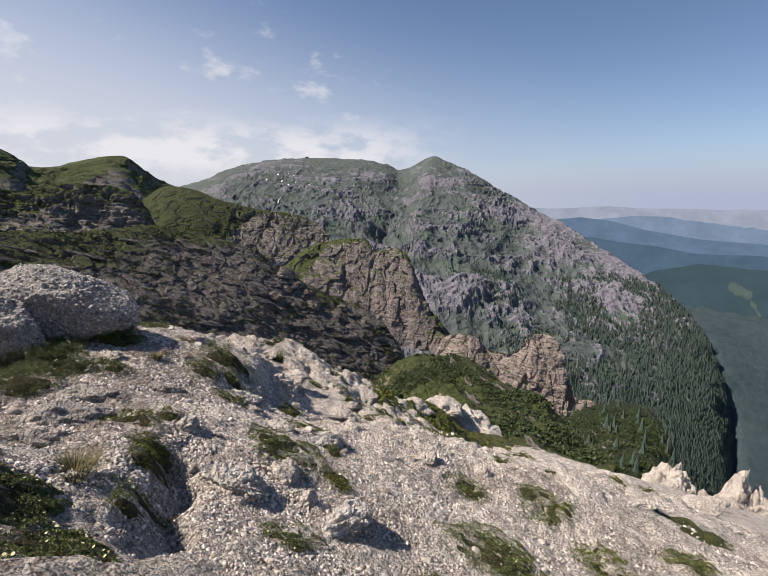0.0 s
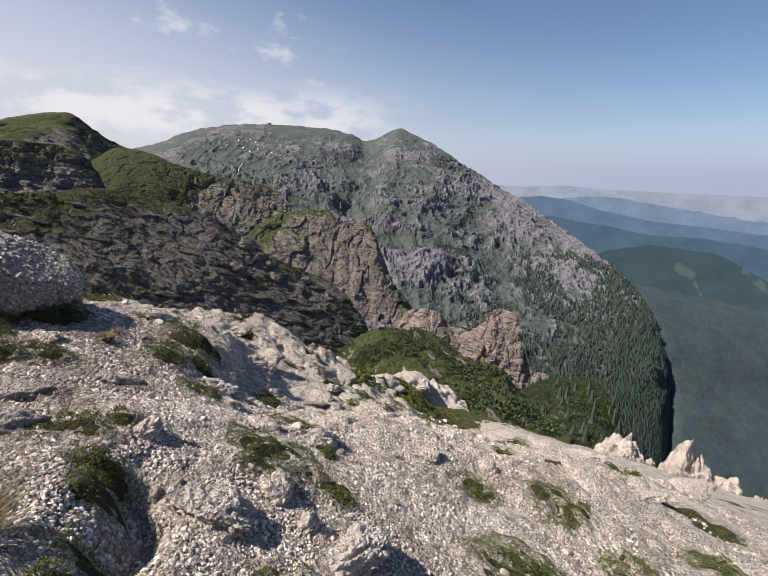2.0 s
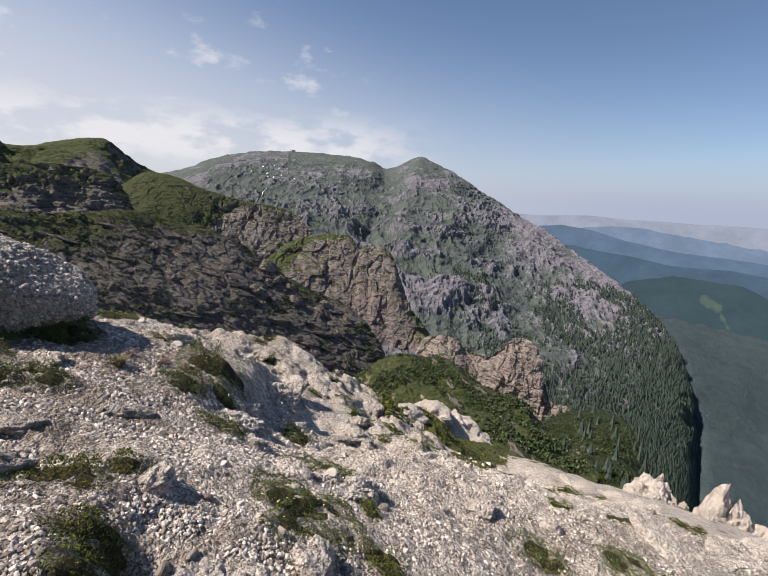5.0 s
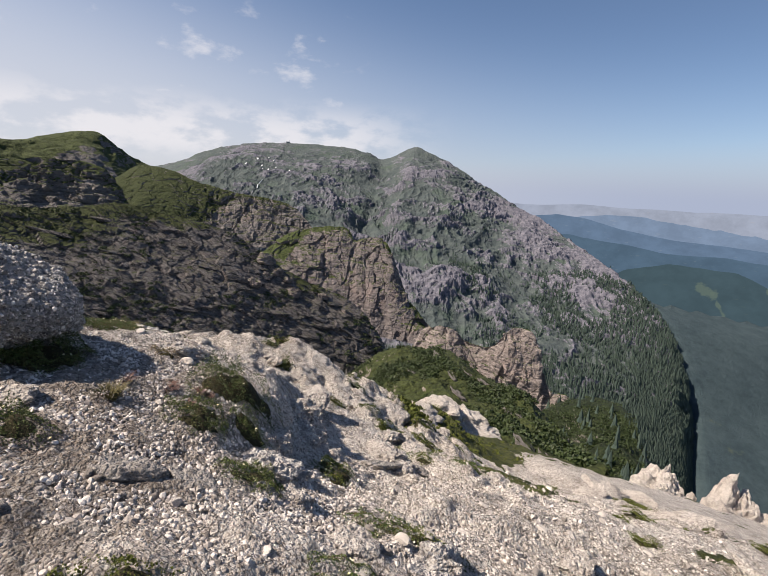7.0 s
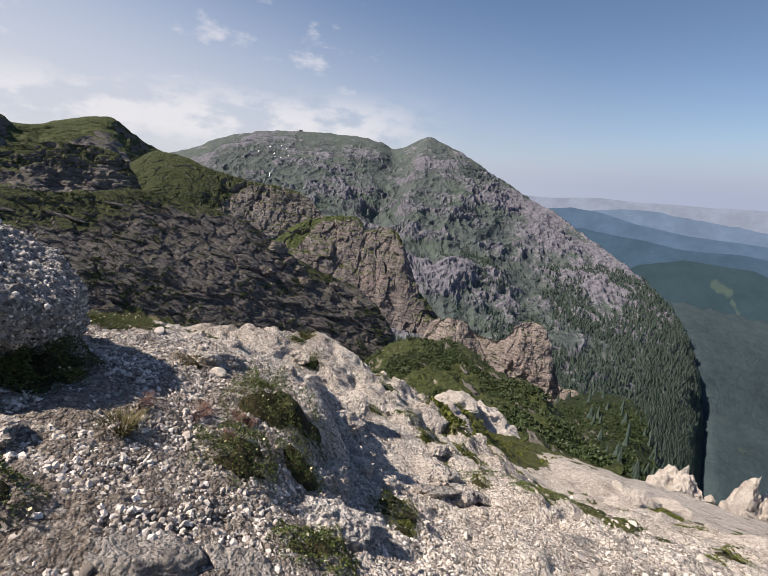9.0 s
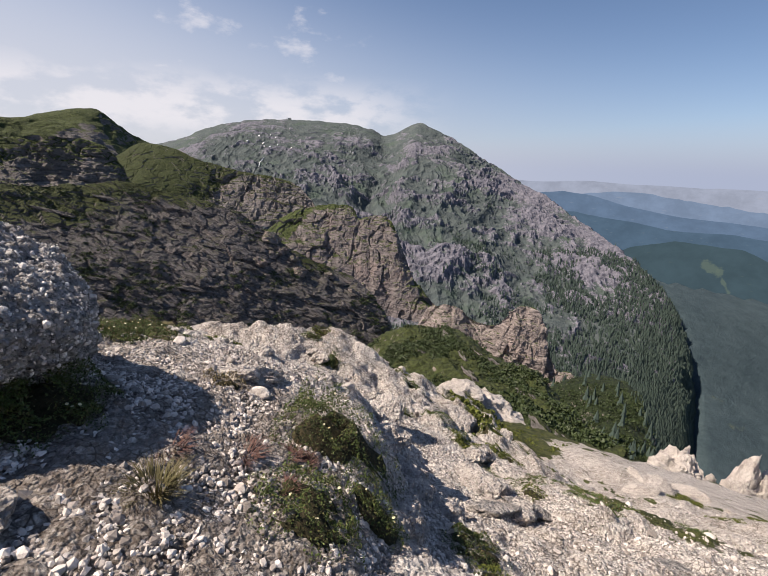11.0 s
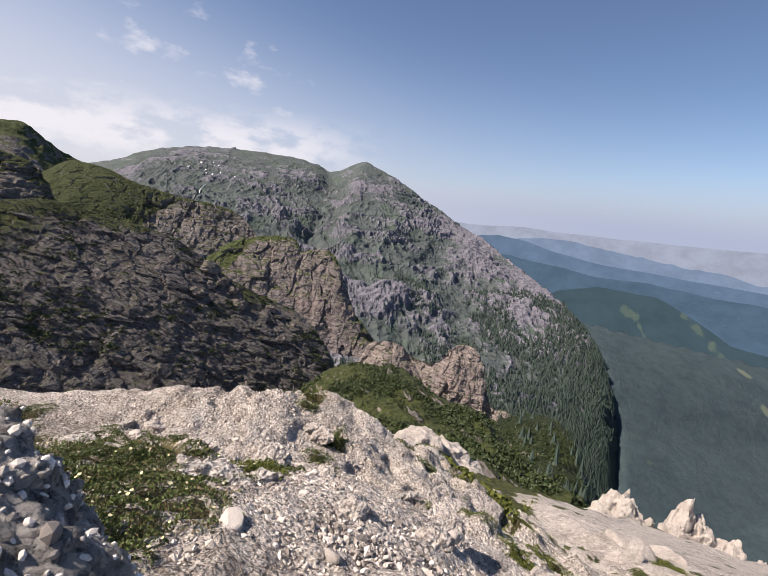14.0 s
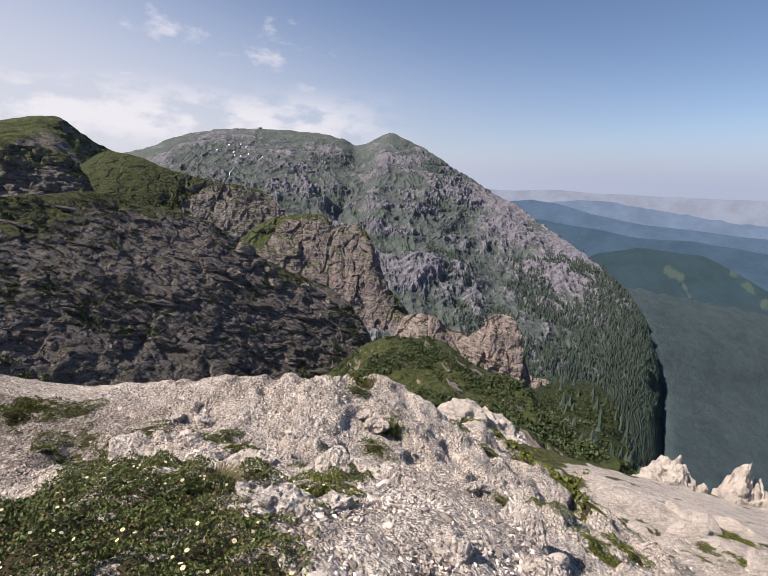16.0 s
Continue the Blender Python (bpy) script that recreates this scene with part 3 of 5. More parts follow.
# ---- mountains ----
def hillside(name, label, category, crest, foot, mat, nu, nv, power, grain, amp, bed, bed_amp, tilt, seed, back=0.5, depth=0.8, edge=0.35, gully=None, kind="", block=None, warp=None, beds=None, ribs=None, smooth=False, top=(0, 0), calm=None, joints=()):
    p = drape(crest, foot, nu, nv, power, back, depth)
    n = normals(p)
    if n[nu // 2, nv // 2, 2] < 0:
        n = -n
    v = np.concatenate([np.linspace(0, 1, nv), np.ones(p.shape[1] - nv)])[None]
    soft = edge + (1 - edge) * np.clip((1 - v) / 0.12, 0, 1)
    d = amp * fbm(p / grain, 6, 0.55, seed) + amp * 0.7 * fbm(p / (grain * 0.6), 5, 0.55, seed + 5, True)
    if gully:
        bend = 0.07 * fbm(p / (grain * 5), 3, 0.5, seed + 8) + 0.02 * fbm(p / grain, 3, 0.5, seed + 7)
        for k, (across, down, deep) in enumerate(gully):
            q = np.stack([(np.linspace(0, 1, nu)[:, None] + 0.16 * v + bend) * across, v * down + 0 * p[..., 0], 0 * p[..., 0] + k * 3.7], -1)
            d = d + deep * fbm(q, 3, 0.5, seed + 9 + k, True) * np.clip(0.75 + 0.9 * fbm(p / (grain * 4), 2, 0.5, seed + 60 + k), 0.2, 1.5)
    if bed_amp:
        d = d + scarps(p, bed, bed_amp, tilt, seed + 3) * np.clip(0.55 + 1.2 * fbm(p / (bed * 4), 3, 0.5, seed + 4), 0.1, 1.3)
    if beds:
        d = d + scarps(p, beds[0], beds[1], tilt, seed + 13) * np.clip(0.6 + 1.1 * fbm(p / (beds[0] * 6), 3, 0.5, seed + 14), 0.15, 1.3)
    if ribs:
        rock = np.clip(0.45 + 1.8 * fbm(p / (ribs[0] * 7), 4, 0.5, seed + 30), 0, 1)
        d = d + ribs[1] * rock * fbm(p / np.array([ribs[0], ribs[0], ribs[0] * 2.6]), 4, 0.6, seed + 31, True)
    if block:
        d = d + block[1] * blocky(p / np.array(block[0]), 4, seed + 6)
    if warp:
        w = p + warp[0] * 0.5 * np.stack([fbm(p / warp[0], 3, 0.5, seed + k) for k in (21, 22, 23)], -1)
        d = d + warp[1] * fbm(w / np.array([warp[0], warp[0], warp[0] * 1.8]), 4, 0.55, seed + 24, True)
    for size, amount in joints:
        d = d + amount * blocks(p, size, tilt, seed + 50 + int(size[0]))
    if gully:
        d = d * np.clip(np.minimum(np.linspace(0, 1, nu), np.linspace(1, 0, nu)) / 0.08, 0.12, 1)[:, None]
    quiet = np.clip(calm(p), 0, 1) if calm else 0 * d
    d = d * (1 - 0.8 * quiet)
    cover = np.interp(np.linspace(0, 1, nu), np.linspace(0, 1, len(top)), top)[:, None]
    grass = np.clip((v - 1 + cover) / 0.12 + 1.5 * fbm(p / (grain * 1.3), 4, 0.6, seed + 41), 0, 1) * (cover > 0.01) * (v < 1.1)
    p = p + n * (d * soft)[..., None]
    ob = new(name, mesh_from(name, p.reshape(-1, 3), grid_faces(nu, p.shape[1]), [mat], smooth))
    ob.data.attributes.new("turf", "FLOAT", "POINT").data.foreach_set("value", np.maximum(grass, quiet * 0.7).astype(np.float32).ravel())
    tagged(ob, label, category, kind=kind)
    return ob, p


def far_slope(crest, foot, nu, nv):
    """The far mountain: buttresses and gullies running down it, crags and cliff bands on the buttresses, grass between."""
    p = drape(crest, foot, nu, nv, 1.1, 0.12, 1.3)
    n = normals(p)
    n = n if n[nu // 2, nv // 2, 2] > 0 else -n
    u = np.linspace(0, 1, nu)[:, None] + 0 * p[..., 0]
    v = np.concatenate([np.linspace(0, 1, nv), np.ones(p.shape[1] - nv)])[None] + 0 * u
    a = u - 0.10 * v + 0.06 * fbm(p / 520, 3, 0.5, 41) + 0.006 * fbm(p / 110, 3, 0.5, 42)
    o = 0 * u
    q = p + 60 * np.stack([fbm(p / 240, 3, 0.5, 50 + k) for k in range(3)], -1)
    big = fbm(np.stack([a * 9, v * 2.0, o], -1), 3, 0.5, 43, True)
    mid = fbm(q / np.array([170, 170, 230]), 4, 0.55, 44, True)
    crag = fbm(q / np.array([62, 62, 66]), 3, 0.55, 46, True)
    small = fbm(p / np.array([24, 24, 26]), 3, 0.6, 45, True)
    patch = fbm(p / 260, 4, 0.55, 47)
    step = scarps(p, 105, 1.0, (0.16, 0.10, 0.98), 48)
    tops = np.clip((0.56 - u) / 0.1, 0, 1) * np.clip((v - 0.5) / 0.3, 0, 1)
    edge = np.clip((u - 0.5) / 0.1, 0, 1) * np.clip((v - 0.6) / 0.3, 0, 1)
    rock = 0.2 * big + 0.4 * mid + 0.5 * crag + 0.55 * small + 0.55 * step + 0.45 * patch + 0.08 * tops + 0.4 * edge - 0.66
    out = np.clip(rock * 1.5 + 0.2, 0, 1)
    d = 50 * big + 30 * mid + 9 * crag + 3.5 * small + 12 * out * (1 - 0.6 * tops) + 7 * step
    d = d * (1 - 0.4 * tops) * (0.22 + 0.78 * np.clip((1 - v) / 0.2, 0, 1)) * np.clip(u / 0.12, 0.1, 1) * np.clip((1 - u) / 0.45, 0.03, 1) ** 1.3
    spine = np.clip((u - 0.66) / 0.12, 0, 1) * np.clip((v - 0.35) / 0.3, 0, 1)
    rock = rock + 0.4 * spine
    d = d + (8 * crag + 4 * small) * np.maximum(edge, spine)
    p = p + n * d[..., None]
    p[..., 2] -= 13 * tops * np.clip((v - 0.85) / 0.15, 0, 1)
    p[..., 2] += np.clip((v - 0.8) / 0.2, 0, 1) * 16 * np.clip(1 - np.abs(u - 0.472) / 0.022, 0, 1) + np.clip((v - 0.95) / 0.05, 0, 1) * 6 * fbm(np.stack([u * 60, o, o], -1), 4, 0.6, 49)
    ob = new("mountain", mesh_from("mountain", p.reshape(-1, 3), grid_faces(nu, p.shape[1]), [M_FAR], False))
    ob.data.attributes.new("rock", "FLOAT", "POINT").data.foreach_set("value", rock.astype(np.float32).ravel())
    tagged(ob, "broad limestone mountain with grassy ledges and gullies", "mountain")
    return ob, p


far_mountain, FAR = far_slope(
    [(-1585, 3233, 61), (-1360, 3278, 119), (-1107, 3315, 214), (-891, 3355, 264), (-616, 3384, 286), (-262, 3330, 278), (-54, 3243, 241), (79, 3195, 196), (271, 3130, 264),
     (441, 2964, 185), (593, 2789, 67), (700, 2610, -12), (859, 2293, -139), (957, 1968, -250), (1010, 1697, -335), (1021, 1488, -418), (1005, 1341, -524), (990, 1250, -640)],
    [(-700, 1261, -411), (-562, 1271, -414), (-458, 1279, -416), (-366, 1286, -418), (-252, 1291, -419), (-106, 1272, -442), (-19, 1220, -452), (34, 1163, -459), (108, 1094, -484),
     (172, 1017, -511), (226, 938, -530), (270, 887, -557), (347, 814, -586), (419, 763, -609), (508, 764, -639), (609, 805, -682), (707, 855, -721), (800, 930, -760)], 700, 360)

left_hill, _ = hillside(
    "hill", "green grassy hill with thin limestone ledges", "hill",
    [(-479, 403, 98), (-460, 459, 76.6), (-430, 531, 52.4), (-428, 560, 38.6), (-420, 591, 39.7), (-415, 630, 48.8), (-388, 682, 61.2), (-376, 701, 50.4), (-359, 723, 32.3), (-343, 742, 20.4), (-325, 762, 8.5), (-296, 785, -17.1)],
    [(-337, 265, -8.4), (-319, 302, -13.0), (-296, 351, -17.3), (-297, 376, -19.8), (-296, 402, -22.2), (-293, 428, -26.0), (-281, 472, -31.4), (-277, 497, -35.7), (-270, 523, -40.5), (-263, 549, -45.5), (-254, 575, -50.8), (-235, 604, -59.9)],
    M_HILL, 260, 180, 1.0, 40, 2.0, 9, 5.0, (0.12, 0.05, 0.99), 60, block=((18, 18, 12), 1.2), smooth=True, top=(0.45, 0.5, 0.35, 0.5, 0.3))

bluff, _ = hillside(
    "hill", "green hilltop with a grey limestone bluff", "hill",
    [(-193, 157, 13.6), (-180, 175, 11.4), (-167, 192, 6.4), (-158, 202, 5.0), (-150, 210, 6.4), (-143, 215, 8.3), (-131, 221, 7.5), (-121, 225, 3.7), (-115, 225, -3.2), (-111, 224, -10.2)],
    [(-160, 127, -9.7), (-150, 143, -11.2), (-140, 158, -12.5), (-134, 169, -13.1), (-130, 179, -13.7), (-127, 188, -14.1), (-120, 199, -13.8), (-113, 207, -13.5), (-109, 211, -13.3), (-106, 215, -13.6)],
    M_HILL, 240, 140, 1.9, 14, 1.4, 5, 1.8, (0.15, 0.1, 0.97), 70, block=((8, 8, 6), 1.0), smooth=True, top=(0.6, 0.5, 0.42, 0.36, 0.3), joints=(((7, 7, 4), 0.9), ((3, 3, 2), 0.4)))

green_hill, _ = hillside(
    "hill", "green hill ending in a grey limestone cliff", "hill",
    [(-319, 555, -13.8), (-300, 577, 2.4), (-275, 579, 15.5), (-236, 574, 10.6), (-211, 568, 1.2), (-174, 565, -9.3), (-137, 559, -15.0), (-101, 552, -20.5), (-82.1, 544, -29.4), (-68.5, 535, -42.4), (-56.2, 526, -54.5)],
    [(-261, 448, -44.0), (-242, 458, -45.0), (-226, 466, -48.3), (-203, 482, -52.6), (-184, 499, -59.9), (-163, 517, -67.6), (-131, 525, -71.5), (-96.8, 522, -71.1), (-79.0, 518, -69.3), (-66.1, 513, -66.9), (-54.6, 509, -66.4)],
    M_CLIFF, 260, 160, 1.0, 30, 1.6, 11, 2.2, (0.1, 0.05, 0.99), 80, joints=(((13, 13, 60), 2.2), ((6, 6, 22), 1.0)), beds=(9, 1.0), top=(1, 1, 1, 0.9, 0.3, 0.1, 0.06, 0.06, 0.1), calm=lambda p: np.clip((-190 - p[..., 0]) / 25, 0, 0.75))

tower_cliff, _ = hillside(
    "cliff", "steep pinkish-grey limestone cliff with grassy top", "cliff",
    [(-102, 408, -66.3), (-80.6, 415, -49.4), (-63.1, 420, -40.8), (-45.0, 419, -36.3), (-20.3, 418, -36.1), (-12.5, 411, -45.2), (-4.6, 409, -44.9), (4.1, 409, -42.3), (16.2, 404, -45.6), (23.4, 396, -61.8), (31.6, 388, -79.8), (39.6, 380, -95.0), (55.3, 369, -113)],
    [(-90.2, 353, -109), (-71.6, 358, -114), (-56.3, 362, -118), (-40.8, 367, -121), (-18.5, 371, -122), (-11.4, 370, -121), (-3.9, 368, -120), (4.3, 366, -119), (15.6, 364, -119), (24.2, 359, -119), (34.0, 356, -120), (43.3, 351, -120), (56.0, 343, -125)],
    M_TOWER, 300, 180, 0.62, 22, 1.6, 12, 0.8, (0.1, 0.05, 0.99), 90, 0.5, 0.5, 0.5, None, joints=(((12, 12, 120), 1.9), ((5, 5, 50), 0.55)), beds=(7, 0.6), warp=(45, 2.2), top=(0.8, 0.5, 0.12, 0.06, 0.04, 0.02, 0.04, 0.08, 0.3, 0.8))

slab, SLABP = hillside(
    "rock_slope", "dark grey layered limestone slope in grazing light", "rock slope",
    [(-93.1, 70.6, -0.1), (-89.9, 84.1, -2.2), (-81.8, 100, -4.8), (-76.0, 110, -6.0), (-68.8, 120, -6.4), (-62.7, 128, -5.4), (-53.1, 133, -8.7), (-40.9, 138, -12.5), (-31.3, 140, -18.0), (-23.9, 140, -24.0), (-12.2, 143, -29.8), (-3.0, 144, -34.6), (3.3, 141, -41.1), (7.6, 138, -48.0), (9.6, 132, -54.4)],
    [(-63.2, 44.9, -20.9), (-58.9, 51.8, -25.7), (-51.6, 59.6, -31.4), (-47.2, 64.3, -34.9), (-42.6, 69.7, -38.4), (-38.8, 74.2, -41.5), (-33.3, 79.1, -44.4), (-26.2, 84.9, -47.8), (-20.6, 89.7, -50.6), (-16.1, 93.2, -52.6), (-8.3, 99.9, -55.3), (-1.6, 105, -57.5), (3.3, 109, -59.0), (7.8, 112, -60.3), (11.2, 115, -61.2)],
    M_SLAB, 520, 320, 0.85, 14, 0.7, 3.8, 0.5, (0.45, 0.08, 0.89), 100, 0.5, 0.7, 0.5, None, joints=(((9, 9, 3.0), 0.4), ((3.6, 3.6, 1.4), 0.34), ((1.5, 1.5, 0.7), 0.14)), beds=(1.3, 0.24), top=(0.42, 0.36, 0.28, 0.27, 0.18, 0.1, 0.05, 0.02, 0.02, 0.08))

spur, SPUR = hillside(
    "grassy_spur", "green grassy spur with pale rock ribs", "ridge",
    [(-4.3, 111, -46.8), (7.3, 107, -36.8), (12.1, 101, -34.7), (17.0, 96.5, -33.5), (19.6, 92.9, -33.2), (23.5, 87.2, -34.4), (27.4, 80.8, -33.6), (28.6, 73.6, -33.4), (29.4, 65.1, -33.1), (28.2, 55.5, -31.2), (26.4, 44.9, -27.1)],
    [(-5.4, 74.1, -42.1), (0.7, 71.4, -37.7), (4.6, 66.2, -34.7), (7.3, 62.6, -32.6), (9.0, 58.8, -30.8), (11.1, 54.8, -29.2), (13.3, 50.6, -27.7), (14.5, 46.4, -26.2), (15.4, 42.2, -24.9), (16.1, 38.8, -23.8), (17.0, 34.5, -22.1)],
    M_SPUR, 300, 180, 1.15, 9, 0.9, 3, 0.7, (0.1, 0.1, 0.99), 120, 0.8, 1.2, 0.6, None, smooth=True, warp=(11, 1.6))

pillar_wall, _ = hillside(
    "rock_pillar", "pinkish limestone pillar standing out of the gorge", "rock pillar",
    [(30, 296, -112), (38, 291, -90), (48, 285, -84), (58, 282, -86), (66, 281, -92), (78, 272, -92), (86, 267, -81), (93, 266, -78), (101, 262, -81), (105, 258, -96), (110, 252, -112), (118, 246, -112), (124, 240, -122), (132, 232, -138)],
    [(26, 268, -125), (34, 262, -128), (44, 258, -130), (54, 256, -132), (64, 255, -134), (76, 252, -136), (84, 250, -138), (92, 249, -140), (100, 246, -142), (105, 242, -144), (110, 238, -146), (117, 232, -148), (124, 225, -152), (132, 218, -158)],
    M_PILLAR, 260, 150, 0.6, 12, 1.1, 7, 0.7, (0.1, 0.05, 0.99), 140, 0.6, 0.9, 0.6, None, joints=(((8, 8, 60), 1.4), ((3.2, 3.2, 16), 0.5)), beds=(4.5, 0.45), warp=(24, 1.5))

gorge, GORGE = hillside(
    "gorge_slope", "dark wooded slope under the pillars", "slope",
    [(75.7, 209, -123), (85.5, 208, -108), (95.1, 202, -98.8), (104, 192, -91.2), (111, 181, -88.3), (111, 169, -91.4), (107, 153, -96.0), (99.9, 134, -97.7)],
    [(40.6, 140, -112), (48.9, 131, -103), (54.1, 122, -95.2), (57.9, 112, -88.1), (60.2, 102, -81.5), (61.2, 93.7, -76.3), (62.5, 87.6, -71.9), (63.2, 81.7, -67.5)],
    M_GORGE, 200, 130, 1.0, 20, 3.0, 10, 1.0, (0.1, 0.1, 0.99), 150, 0.9, 1.4, 0.6)

# ---- the wide valley, to the horizon ----
ang = np.radians(np.concatenate([np.arange(-180, -60, 4), np.arange(-60, 75, 0.6), np.arange(75, 181, 4)]))
rad = np.geomspace(60, 4850, 150)
vx, vy = np.sin(ang)[:, None] * rad, np.cos(ang)[:, None] * rad
vp = np.stack([vx, vy, 0 * vx], -1)
rr = np.broadcast_to(rad, vx.shape)
fall = np.clip((rr - 60) / 900, 0, 1)
vz = -90 - 680 * fall * (2 - fall)
far_rise = np.clip((rr - 2700) / 2150, 0, 1)
vz = vz + 230 * far_rise**1.15 + 40 * fbm(vp / 900, 5, 0.5, 31) * np.clip((rr - 900) / 1500, 0, 1) * (1 - 0.55 * far_rise)
vz = vz + 22 * fbm(vp / 420, 4, 0.5, 33, True) * np.clip((rr - 2000) / 1200, 0, 1) * (1 - 0.5 * far_rise)
# the far side of the mountain's ridge falls off into the valley
edge_y = [930, 1250, 1341, 1488, 1697, 1800]
edge_x, edge_z = np.interp(vy, edge_y, [828, 1012, 1028, 1040, 1020, 990]), np.interp(vy, edge_y, [-725, -612, -520, -425, -372, -560])
side = edge_z - 0.17 * np.maximum(0, vx - edge_x) - 0.8 * np.maximum(0, edge_x - vx)
vz = np.where((vy > 930) & (vy < 1800), np.maximum(vz, side), vz)
vp[..., 2] = vz


def lane_distance(m, px, py, ax, ay, bx, by):
    """How far the place (px, py) lies from the line between a and b."""
    long = (bx - ax) ** 2 + (by - ay) ** 2
    dx, dy = m.math("SUBTRACT", px, ax), m.math("SUBTRACT", py, ay)
    along = m.range(m.math("ADD", m.math("MULTIPLY", dx, (bx - ax) / long), m.math("MULTIPLY", dy, (by - ay) / long)), 0.0, 1.0)
    ex, ey = m.math("SUBTRACT", dx, m.math("MULTIPLY", along, bx - ax)), m.math("SUBTRACT", dy, m.math("MULTIPLY", along, by - ay))
    return m.math("SQRT", m.math("ADD", m.math("MULTIPLY", ex, ex), m.math("MULTIPLY", ey, ey)))


mv = Nodes("hazed_valley_forest", 0.95)
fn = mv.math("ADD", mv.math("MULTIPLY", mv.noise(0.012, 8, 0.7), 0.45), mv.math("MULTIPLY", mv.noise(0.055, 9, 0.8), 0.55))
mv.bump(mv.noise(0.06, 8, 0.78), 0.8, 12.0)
# blue-grey greens: the valley's haze is put into the forest's colour
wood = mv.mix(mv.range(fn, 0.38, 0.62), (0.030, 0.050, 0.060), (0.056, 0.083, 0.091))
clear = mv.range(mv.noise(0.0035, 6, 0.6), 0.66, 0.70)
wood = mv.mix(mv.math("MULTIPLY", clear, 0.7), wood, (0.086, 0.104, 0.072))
# a ski run cut down through the forest
vsep = mv.n.new("ShaderNodeSeparateXYZ")
mv.l.new(mv.co, vsep.inputs[0])
run = mv.math("ADD", lane_distance(mv, vsep.outputs[0], vsep.outputs[1], 1850, 1750, 1690, 1370), mv.math("MULTIPLY", mv.math("SUBTRACT", mv.noise(0.02, 9, 0.8), 0.5), 40.0))
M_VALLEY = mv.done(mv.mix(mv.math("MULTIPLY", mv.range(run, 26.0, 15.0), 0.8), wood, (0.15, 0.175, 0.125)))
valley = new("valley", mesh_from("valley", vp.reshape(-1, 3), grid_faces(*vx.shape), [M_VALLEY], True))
tagged(valley, "wide forested valley with blue haze in its colour", "valley", kind="structure")

# distant hills and plain, far behind everything: glowing sheets with haze in their colour
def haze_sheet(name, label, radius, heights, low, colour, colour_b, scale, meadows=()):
    """A line of far hills that glows in its haze colour: heights in metres over azimuth in degrees."""
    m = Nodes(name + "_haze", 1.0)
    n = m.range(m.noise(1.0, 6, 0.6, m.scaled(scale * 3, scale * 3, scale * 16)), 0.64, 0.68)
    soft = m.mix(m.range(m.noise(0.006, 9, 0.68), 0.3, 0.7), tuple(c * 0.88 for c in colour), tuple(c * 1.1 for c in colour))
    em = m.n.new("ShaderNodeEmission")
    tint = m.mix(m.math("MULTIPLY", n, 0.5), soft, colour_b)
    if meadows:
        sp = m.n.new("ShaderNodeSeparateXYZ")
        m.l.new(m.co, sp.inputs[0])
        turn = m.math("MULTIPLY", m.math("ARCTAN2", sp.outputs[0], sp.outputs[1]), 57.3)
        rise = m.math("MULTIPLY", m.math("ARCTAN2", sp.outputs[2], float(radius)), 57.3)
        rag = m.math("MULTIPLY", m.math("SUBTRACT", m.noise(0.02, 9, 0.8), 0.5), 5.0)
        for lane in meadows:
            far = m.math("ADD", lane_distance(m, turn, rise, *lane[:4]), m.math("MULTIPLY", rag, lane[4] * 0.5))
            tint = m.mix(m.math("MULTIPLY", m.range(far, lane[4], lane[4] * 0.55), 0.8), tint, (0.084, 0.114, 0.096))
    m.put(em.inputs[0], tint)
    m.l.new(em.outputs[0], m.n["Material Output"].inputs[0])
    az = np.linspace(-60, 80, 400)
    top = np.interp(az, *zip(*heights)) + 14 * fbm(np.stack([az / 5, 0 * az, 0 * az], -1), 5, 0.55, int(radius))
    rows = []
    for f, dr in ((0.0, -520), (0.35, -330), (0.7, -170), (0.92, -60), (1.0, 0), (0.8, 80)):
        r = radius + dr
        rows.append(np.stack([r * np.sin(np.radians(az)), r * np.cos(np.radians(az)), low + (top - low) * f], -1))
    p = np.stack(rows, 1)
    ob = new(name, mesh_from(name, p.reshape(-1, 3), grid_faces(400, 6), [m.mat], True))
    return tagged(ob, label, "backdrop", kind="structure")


def lifted(radius, angles):
    """Hill heights from the angle, in degrees, at which they stand above or below the eye."""
    return [(a, 1.3 + radius * math.tan(radians(e))) for a, e in angles]


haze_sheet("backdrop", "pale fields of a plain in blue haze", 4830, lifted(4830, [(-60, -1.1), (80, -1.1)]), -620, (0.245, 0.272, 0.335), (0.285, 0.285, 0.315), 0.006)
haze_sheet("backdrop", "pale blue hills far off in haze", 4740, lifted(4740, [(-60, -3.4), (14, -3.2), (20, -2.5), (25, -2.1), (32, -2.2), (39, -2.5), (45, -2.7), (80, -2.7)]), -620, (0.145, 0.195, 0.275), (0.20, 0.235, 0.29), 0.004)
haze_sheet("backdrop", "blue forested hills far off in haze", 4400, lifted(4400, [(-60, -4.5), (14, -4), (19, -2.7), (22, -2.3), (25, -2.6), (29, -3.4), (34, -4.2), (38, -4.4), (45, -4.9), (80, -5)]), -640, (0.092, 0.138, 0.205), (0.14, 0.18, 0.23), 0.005)
